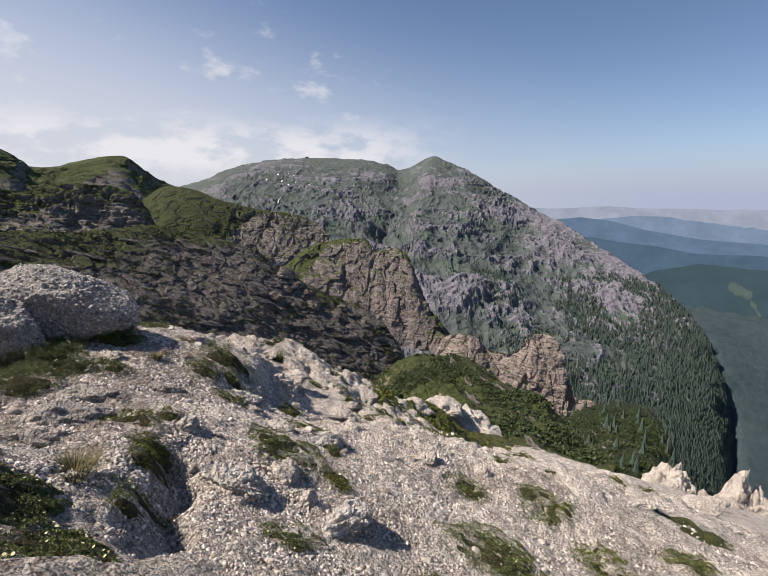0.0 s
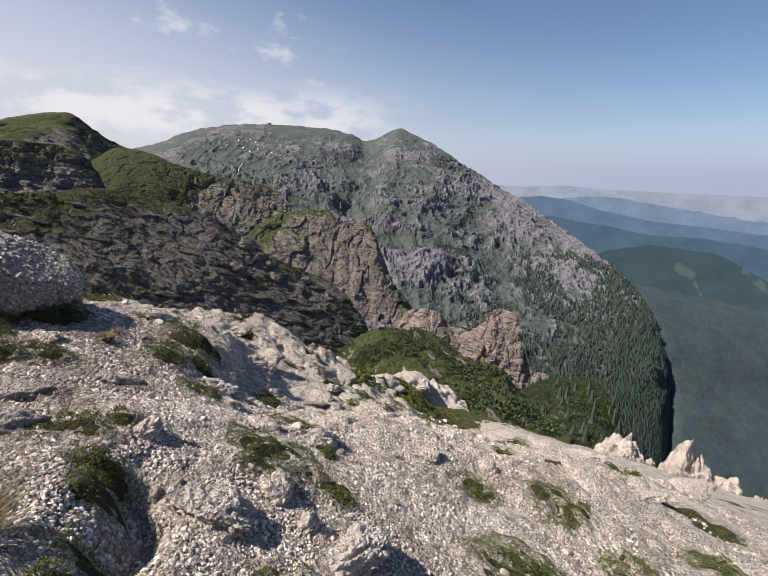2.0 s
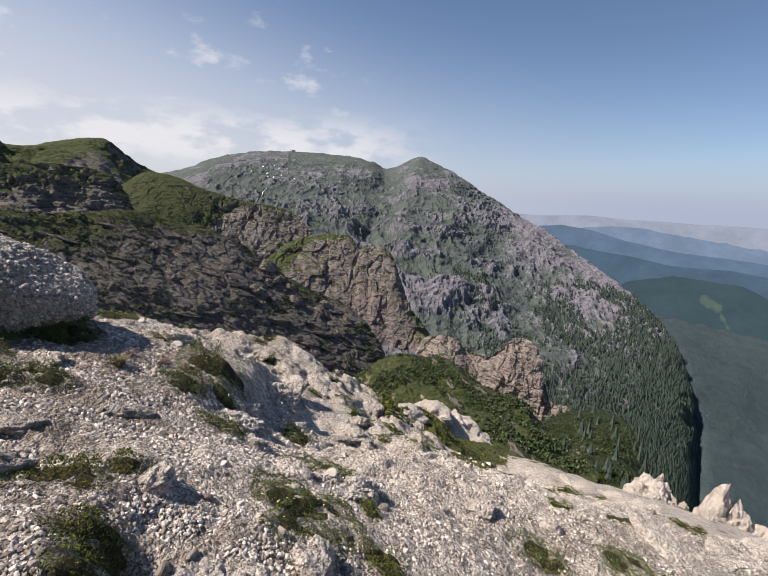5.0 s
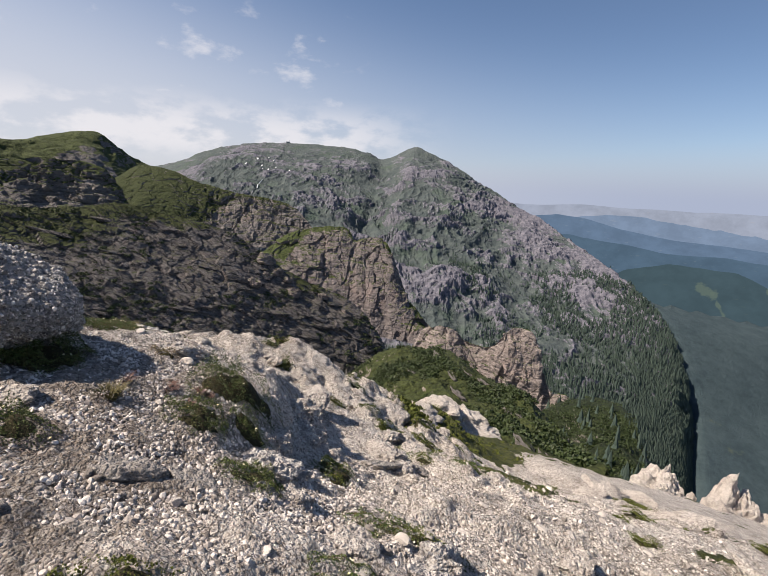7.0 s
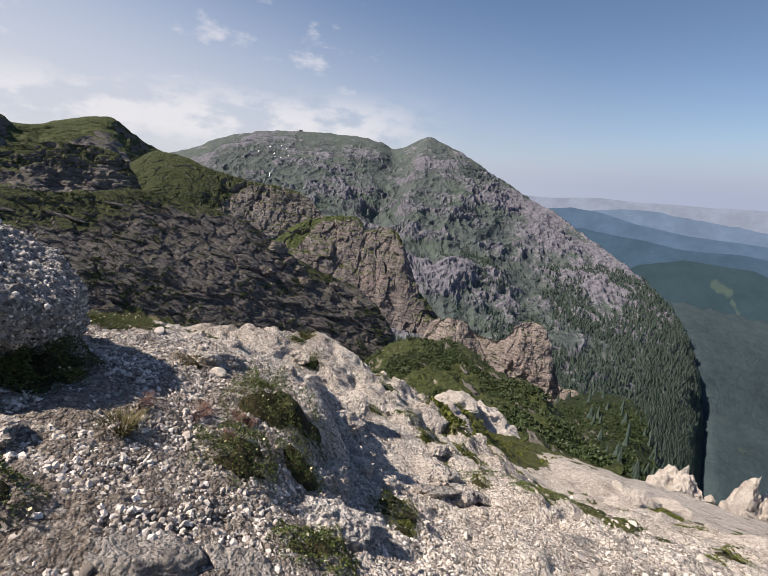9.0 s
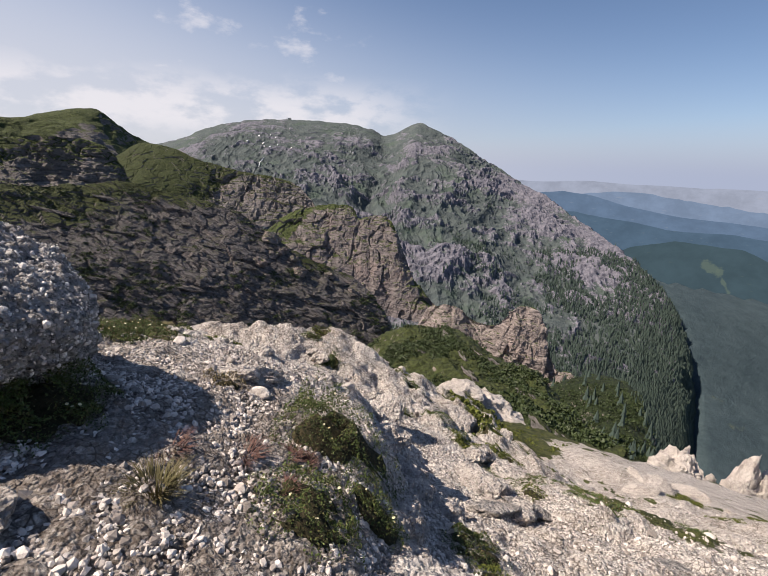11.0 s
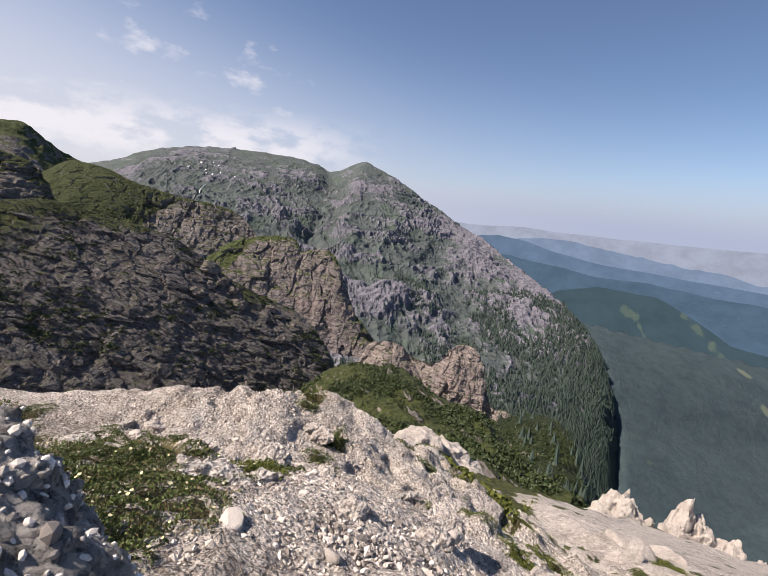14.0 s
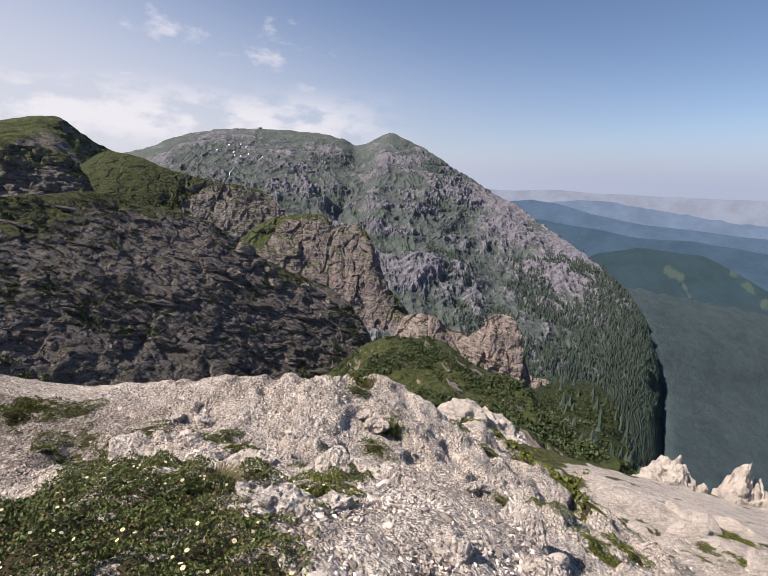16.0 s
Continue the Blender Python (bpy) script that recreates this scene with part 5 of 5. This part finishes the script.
# flat plates of bedrock and white ledges in the gravel
for x, y, rx, ry, turn in ((0.12, 6.9, 0.26, 0.17, 15), (0.48, 7.0, 0.22, 0.15, -20), (2.5, 8.75, 0.5, 0.26, 30), (3.1, 8.95, 0.42, 0.22, 10), (1.75, 9.75, 0.34, 0.2, 35), (2.15, 9.95, 0.3, 0.16, 0)):
    boulder("rock_plate", "flat grey limestone plate bedded in gravel", sit(x, y, -0.01), (rx, ry, 0.07), 5, 500 + int(x * 37 + y * 11), M_PLATE, 0.1, 0.006, 0.05, lean=(-23, 22, turn), category="rock", bedded=0.012)
for x, y, s, turn in ((0.66, 7.6, 0.2, 20), (0.9, 7.72, 0.15, 60), (-1.05, 9.62, 0.13, 10), (-0.82, 9.75, 0.1, 50), (1.95, 7.05, 0.17, 30), (1.43, 5.38, 0.17, 0), (2.35, 5.45, 0.2, 70)):
    boulder("rock_ledge", "whitish broken limestone ledge in the gravel", sit(x, y, 0.0), (s * 1.5, s, s * 0.55), 5, 540 + int(x * 41 + y * 13), M_WHITE, 0.2, 0.01, 0.05, lean=(-18, 18, turn), category="rock", bedded=0.03, smooth=False, cuts=9)
for x, y, s in ((-0.22, 5.62, 0.27), (0.31, 4.66, 0.2), (-0.35, 6.3, 0.22), (0.0, 5.2, 0.16)):
    boulder("outcrop", "grey weathered bedrock hump among loose stones", sit(x, y, -s * 0.2), (s * 1.5, s, s * 0.6), 5, 580 + int(x * 43 + y * 17), M_PLATE, 0.16, 0.012, 0.05, lean=(-16, 12, 30), category="rock", bedded=0.02)

# ---- loose stones ----
BALL0 = unit_ball(0)
ICO = unit_ball(3)


def pebble_shapes(count, ball, rng, rough):
    v, f = ball
    out = []
    for k in range(count):
        s = 1 + rough * (fbm(v * 1.4 + 9 * k, 2, 0.5, 400 + k)) + 0.02 * rng.normal(size=len(v))
        cut = rng.normal(size=(7, 3))
        cut /= np.linalg.norm(cut, axis=1, keepdims=True)
        reach = np.min(np.where(v @ cut.T > 0.05, rng.uniform(0.42, 0.85, 7) / np.maximum(v @ cut.T, 0.05), 9), axis=1)
        s = (1 + 0.5 * (s - 1)) * np.minimum(reach, 1.1)
        out.append(v * s[:, None] * np.array([1.0, rng.uniform(0.65, 0.95), rng.uniform(0.4, 0.7)]))
    return out


SHAPES = pebble_shapes(10, ICO, rng, 0.16)
for n, (x, y, s) in enumerate([(1.47, 5.35, 0.2), (1.75, 5.85, 0.15), (2.35, 5.35, 0.12), (-0.37, 9.45, 0.09), (1.45, 6.9, 0.13), (3.3, 7.7, 0.14), (4.05, 7.8, 0.12), (0.75, 6.0, 0.12), (2.0, 5.6, 0.1), (-0.7, 7.2, 0.11), (0.1, 9.6, 0.1)]):
    boulder("stone", "pale angular limestone stone lying on gravel", (x, y, float(ground_height(x, y)) + s * 0.12), (s, s * rng.uniform(0.7, 0.95), s * rng.uniform(0.5, 0.7)), 4, 620 + n, M_PALE, 0.2,
            0.008, 0.04, lean=(rng.uniform(-20, 5), rng.uniform(0, 25), rng.uniform(0, 360)), category="stone", smooth=False, cuts=9)
meshes = [mesh_from("stone", s, ICO[1], [M_STONE], False) for s in SHAPES]
for n in range(285):
    x, y = rng.uniform(-2.4, 4.6), rng.uniform(4.8, 13.5)
    s = 0.025 + 0.04 * rng.random() ** 2.2
    ob = new("stone", meshes[n % 10])
    ob.matrix_world = pose(x, y, float(ground_height(x, y)) + s * 0.25, rng.uniform(-25, 25), rng.uniform(-25, 25), rng.uniform(0, 360)) @ Matrix.Scale(s, 4)
    tagged(ob, "pale angular limestone stone lying on gravel", "stone", "loose stones")


CHIP = (np.array([(1, 0, 0), (-1, 0, 0), (0, 1, 0), (0, -1, 0), (0, 0, 1), (0, 0, -1)], float), np.array([(0, 2, 4), (2, 1, 4), (1, 3, 4), (3, 0, 4), (2, 0, 5), (1, 2, 5), (3, 1, 5), (0, 3, 5)]))


def studded(ob, count, low, high, rng, label=""):
    """Pebbles set in a boulder's face, as one part of it."""
    co = np.empty(len(ob.data.vertices) * 3, np.float32)
    ob.data.vertices.foreach_get("co", co)
    at = co.reshape(-1, 3)[rng.integers(0, len(co) // 3, count)].astype(float)
    s = low + (high - low) * rng.random(count) ** 2.2
    v0, f0 = BALL0
    shape = v0[None] * (1 + 0.12 * rng.normal(size=(count, len(v0), 1)))
    v, f = many(shape, f0, at, np.stack([s, s * rng.uniform(0.6, 1, count), s * rng.uniform(0.5, 0.9, count)], -1), turns(count, rng))
    tagged(part("pebble_crust", mesh_from("pebble_crust", v, f, [M_CLAST]), ob), label, kind="stuff")


studded(big_boulder, 12000, 0.0035, 0.0095, rng)
studded(second_boulder, 1500, 0.005, 0.014, rng)
studded(big_boulder, 1800, 0.009, 0.021, np.random.default_rng(77))



def rubble(name, label, count, x0, x1, y0, y1, low, high, power, rng, mask, ball=CHIP, jitter=0.15, sunk=0.12):
    x, y = rng.uniform(x0, x1, count), rng.uniform(y0, y1, count)
    keep = rng.random(count) < mask(x, y) * bare(x, y)
    x, y = x[keep], y[keep]
    n = len(x)
    s = low + (high - low) * rng.random(n) ** power
    v0, f0 = ball
    shape = v0[None] * (1 + jitter * rng.normal(size=(n, len(v0), 1))) + 0.14 * rng.normal(size=(n, len(v0), 3)) * (len(v0) < 8)
    sizes = np.stack([s, s * rng.uniform(0.65, 1, n), s * rng.uniform(0.5, 0.85, n)], -1)
    places = np.stack([x, y, ground_height(x, y) - s * sunk], -1)
    v, f = many(shape, f0, places, sizes, turns(n, rng))
    ob = new(name, mesh_from(name, v, f, [M_RUBBLE], len(v0) > 12))
    return tagged(ob, label, "gravel", kind="stuff")


def earthy(x):
    """One on the earthy stones of the path's left side, falling off on the bare slab."""
    return np.clip((1.9 - x) / 1.2, 0, 1)


rubble("gravel", "scattered limestone pebbles on the bare flank", 36000, 2.2, 13.0, 5.5, 19.0, 0.010, 0.036, 2.6, rng, lambda x, y: np.clip(0.45 + 0.9 * fbm(np.stack([x, y, 0 * x], -1) / 1.6, 4, 0.6, 91), 0.05, 1) * (beyond(TURF, x, y) < 0.6))
rubble("gravel", "fine loose limestone gravel", 30000, -2.4, 4.6, 4.0, 11.0, 0.005, 0.015, 1.8, rng, lambda x, y: np.clip(loose(x, y) + 0.2, 0, 1))
rubble("gravel", "coarse loose limestone gravel", 15000, -2.2, 4.6, 4.0, 11.0, 0.008, 0.018, 2.2, rng, lambda x, y: np.clip(loose(x, y), 0.15, 1), BALL0, 0.1)
COBBLES = pebble_shapes(12, unit_ball(1), rng, 0.42)
for shape in COBBLES:
    rubble("gravel", "broken limestone cobbles in brown earth", 300, -1.8, 2.2, 4.0, 9.4, 0.014, 0.042, 3.0, rng, lambda x, y: np.clip(loose(x, y) + 0.1, 0.5, 1) * np.clip(earthy(x), 0.3, 1), (shape, unit_ball(1)[1]), 0.04)
rubble("gravel", "broken limestone stones in brown earth", 30000, -1.9, 2.2, 4.2, 8.25, 0.009, 0.027, 2.0, rng, lambda x, y: np.clip(loose(x, y) * 1.3, 0.65, 1) * np.clip(earthy(x), 0.12, 1), BALL0, 0.1)
rubble("gravel", "fine stones and grit in brown earth", 32000, -1.8, 1.8, 4.2, 8.9, 0.006, 0.018, 1.6, rng, lambda x, y: np.clip(0.3 + loose(x, y), 0, 1) * np.clip(earthy(x), 0.2, 1))


def beside_path(x, y):
    return np.clip(1.7 - np.abs(x - 0.35 + 0.36 * (y - 7.5)) / 1.5, 0, 1)


rubble("gravel", "close-packed pale stones on the ridge", 17000, 0.8, 5.6, 3.9, 8.2, 0.009, 0.022, 2.2, rng, lambda x, y: np.clip(0.6 + 0.9 * fbm(np.stack([x, y, 0 * x], -1) / 0.8, 3, 0.6, 98), 0.1, 1), BALL0, 0.1)
rubble("gravel", "close-packed limestone stones beside the path", 19000, -1.8, 2.8, 4.4, 8.5, 0.007, 0.019, 2.0, rng, lambda x, y: (y < 8.5) * beside_path(x, y) * np.clip(0.75 + 0.8 * fbm(np.stack([x, y, 0 * x], -1) / 0.7, 3, 0.6, 97), 0.1, 1), BALL0, 0.1)
for shape in COBBLES[:8]:
    rubble("gravel", "bedded limestone lumps on the bare flank", 330, 1.6, 11.5, 8.6, 18.5, 0.03, 0.12, 2.6, rng, lambda x, y: np.clip(0.5 + 1.2 * fbm(np.stack([x, y, 0 * x], -1) / 1.4, 4, 0.6, 92), 0.05, 1) * (beyond(TURF, x, y) < 0.4), (shape, unit_ball(1)[1]), 0.04, 0.3)
for shape in COBBLES[:8]:
    rubble("gravel", "rounded limestone pebbles packed in grit", 620, -1.5, 1.6, 8.3, 11.2, 0.008, 0.034, 2.6, rng, lambda x, y: np.clip(0.8 + 0.7 * fbm(np.stack([x, y, 0 * x], -1) / 0.6, 3, 0.6, 99), 0.15, 1), (shape, unit_ball(1)[1]), 0.04)
rubble("gravel", "fine limestone grit between pebbles", 10000, -1.5, 1.6, 8.3, 11.0, 0.004, 0.011, 1.6, rng, lambda x, y: 0 * x + 0.9)
rubble("gravel", "loose limestone gravel farther down the ridge", 26000, -5.0, 8.0, 8.5, 16.5, 0.009, 0.028, 2.8, rng, lambda x, y: np.clip(loose(x, y) + 0.35, 0, 1) * ((beyond(TURF, x, y) < 0.3) | (x < 2.2)))

# ---- plants ----
rng = np.random.default_rng(23)
LEAF = np.array([(-0.5, 0, 0), (0, -0.32, 0.1), (0.6, 0, 0.05), (0, 0.32, 0.1)])
LEAF_F = np.array([(0, 1, 2, 3)])


def patch_shape(n, r, rng, seed, tall):
    """Random places in an uneven round patch, with the dome's height there."""
    a, q = rng.random(n) * 6.283, np.sqrt(rng.random(n))
    edge = 1 + 0.55 * fbm(np.stack([np.cos(a) * 1.1, np.sin(a) * 1.1, 0 * a + seed * 3.1], -1), 3, 0.6, 600)
    x, y = q * np.cos(a) * r * edge, q * np.sin(a) * r * edge
    lump = np.clip(0.7 + 0.75 * fbm(np.stack([x / 0.10, y / 0.10, 0 * x + seed], -1), 3, 0.55, 601), 0.12, 1.6)
    return x, y, tall * np.sqrt(np.clip(1 - q**2.4, 0, 1)) * lump


def cushion(name, label, x, y, r, tall, leaf, density, mat, flowers, seed, category="plant", under=M_UNDER):
    thing = new(name)
    z0 = float(ground_height(x, y))
    thing.location = (x, y, z0)
    tagged(thing, label, category, "ridge plants")
    px, py, pz = patch_shape(int(density * r * r), r, rng, seed, tall)
    full = fbm(np.stack([(px + x) / 0.2, (py + y) / 0.2, 0 * px], -1), 3, 0.6, 602) > rng.uniform(-0.8, -0.3, len(px))
    px, py, pz = px[full], py[full], pz[full]
    n = len(px)
    g = ground_height(px + x, py + y) - z0
    deep = rng.random(n) ** 2 * 0.35
    places = np.stack([px, py, g + pz * (1 - deep) + leaf * 0.2], -1)
    s = leaf * (0.6 + 0.8 * rng.random(n))
    rot = turns(n, rng)
    v, f = many(LEAF, LEAF_F, places, np.stack([s] * 3, -1), rot)
    tagged(part("foliage", mesh_from("foliage", v, f, [mat]), thing), kind="stuff")
    # an added dark dome under the leaves, which fills the gaps between them
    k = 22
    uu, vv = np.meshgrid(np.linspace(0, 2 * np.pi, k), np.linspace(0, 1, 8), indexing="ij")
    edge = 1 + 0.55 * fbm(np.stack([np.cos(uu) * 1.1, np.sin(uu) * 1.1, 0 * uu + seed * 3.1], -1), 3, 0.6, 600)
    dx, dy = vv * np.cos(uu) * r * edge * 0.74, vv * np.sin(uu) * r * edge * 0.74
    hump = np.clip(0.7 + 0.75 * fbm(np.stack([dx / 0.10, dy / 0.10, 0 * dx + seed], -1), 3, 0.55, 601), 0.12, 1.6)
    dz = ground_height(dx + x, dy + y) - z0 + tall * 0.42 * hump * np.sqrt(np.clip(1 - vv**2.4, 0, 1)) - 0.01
    part("under_dome", mesh_from("under_dome", np.stack([dx, dy, dz], -1).reshape(-1, 3), grid_faces(k, 8), [under], True), thing)
    if flowers:
        m = min(60, max(3, int(flowers * r * r)))
        fx, fy, fz = patch_shape(m, r * 0.96, rng, seed, tall)
        fg = ground_height(fx + x, fy + y) - z0
        ring = [(math.cos(a) * (1 if i % 2 else 0.8), math.sin(a) * (1 if i % 2 else 0.8), 0.12 if i % 2 else 0.05) for i, a in enumerate(np.linspace(0, 2 * math.pi, 17)[:16])]
        shape = np.array([(0, 0, 0), *ring])
        faces = np.array([(0, 1 + i, 1 + (i + 1) % 16) for i in range(16)])
        eye = np.array([(0, 0, 0.22), *[(0.34 * math.cos(a), 0.34 * math.sin(a), 0.12) for a in np.linspace(0, 2 * math.pi, 7)[:6]]])
        eye_f = np.array([(0, 1 + i, 1 + (i + 1) % 6) for i in range(6)])
        me = bpy.data.meshes.get("flower") or mesh_from("flower", np.vstack([shape, eye]) * 0.0068, np.vstack([faces, eye_f + len(shape)]), [M_PETAL, M_STAMEN], False, np.r_[np.zeros(16), np.ones(6)])
        for q in range(m):
            part("flower", me, thing, "", pose(fx[q], fy[q], fg[q] + fz[q] + 0.02, rng.uniform(-28, 28), rng.uniform(-28, 28), rng.uniform(0, 360)) @ Matrix.Scale(rng.uniform(0.75, 1.25), 4))
    return thing


def tuft(name, label, x, y, r, tall, count, mat, droop, category="grass"):
    thing = new(name)
    thing.location = (x, y, float(ground_height(x, y)))
    tagged(thing, label, category, "ridge plants")
    a, q = rng.random(count) * 6.283, np.sqrt(rng.random(count)) * r * 0.55
    b = np.stack([q * np.cos(a), q * np.sin(a), 0 * q - 0.02], -1)
    out = np.stack([np.cos(a), np.sin(a), 0 * a], -1) * (0.25 + rng.random(count))[:, None]
    tip = b + out * r * droop + np.stack([0 * a, 0 * a, tall * (0.5 + 0.5 * rng.random(count))], -1)
    mid = (b + tip) / 2 + np.array([0, 0, tall * 0.16])
    side = np.stack([-np.sin(a), np.cos(a), 0 * a], -1) * 0.0022
    v = np.stack([b - side, b + side, mid - side * 0.8, mid + side * 0.8, tip], 1).reshape(-1, 3)
    k = np.arange(count)[:, None, None] * 5
    f = (np.array([[(0, 1, 3), (0, 3, 2), (2, 3, 4)]]) + k).reshape(-1, 3)
    tagged(part("grass_mass", mesh_from("grass_mass", v, f, [mat]), thing), kind="stuff")
    return thing


seed = 0
for x, y, r, tall in AVENS:
    seed += 1
    cushion("cushion_shrub", "dense green mountain avens shrub with cream flowers", x, y, r, tall * 1.35, 0.0105, 92000, M_AVENS, 230, seed, "shrub")
for x, y, r in FLOWERY:
    seed += 1
    cushion("flower_cushion", "low green cushion plant dotted with cream flowers", x, y, r, 0.09, 0.0095, 88000, M_LEAF, 210, seed)
for x, y, r in MATS:
    seed += 1
    cushion("plant_mat", "low olive-green plant mat between stones", x, y, r, 0.05, 0.012, 44000, M_LEAF if seed % 3 else M_MOSS, 90, seed)
for x, y, r in FLANK:
    seed += 1
    cushion("plant_mat", "low olive-green plant mat on the bare flank", x, y, r, 0.06, 0.02, 16000, M_LEAF if seed % 3 else M_MOSS, 0, seed)
for x, y, r in GRASSY:
    seed += 1
    cushion("grass_patch", "short yellow-green grass patch on pale rock", x, y, r, 0.06 + 0.05 * r, 0.018 if r < 0.45 else 0.05, 20000 if r < 0.45 else 3000, M_MOSS, 0, seed, "grass")
for x, y, r in MOSSY:
    seed += 1
    cushion("moss_cushion", "yellow-green moss cushion on gravel", x, y, r, 0.09, 0.011, 42000, M_MOSS, 0, seed, "moss")
for x, y, r in ((-0.37, 8.5, 0.1),):
    seed += 1
    cushion("moss_cushion", "round dry brownish moss ball on gravel", x, y, r, 0.13, 0.01, 60000, M_DRY, 0, seed, "moss")
for x, y, r, tall in ((-0.3, 7.5, 0.11, 0.1), (0.76, 4.45, 0.18, 0.13), (-1.3, 9.75, 0.09, 0.045)):
    tuft("grass_tuft", "spiky dry straw-coloured grass tuft", x, y, r, tall, 380, M_STRAW, 0.9)
for x, y, r in ((0.07, 8.0, 0.14), (-0.36, 7.75, 0.16), (-0.1, 7.9, 0.16), (0.1, 7.75, 0.12), (0.15, 8.0, 0.12)):
    tuft("heather_sprig", "low reddish-brown heather twigs in gravel", x, y, r * 0.7, 0.05, 260, M_HEATH, 0.8, "heather")

# mats and cushions in the hollow beyond the boulder
for x, y, r, tall in ((-1.16, 9.95, 0.12, 0.07), (-0.84, 10.5, 0.2, 0.07), (-0.62, 10.75, 0.14, 0.06), (-0.43, 12.65, 0.19, 0.12), (-2.02, 12.36, 0.22, 0.05), (-0.16, 13.25, 0.2, 0.12), (-0.53, 13.89, 0.2, 0.06), (-2.9, 12.7, 0.2, 0.06)):
    seed += 1
    cushion("flower_cushion", "green cushion plant in a stony hollow", x, y, r, tall, 0.012, 60000, M_AVENS, 60, seed)
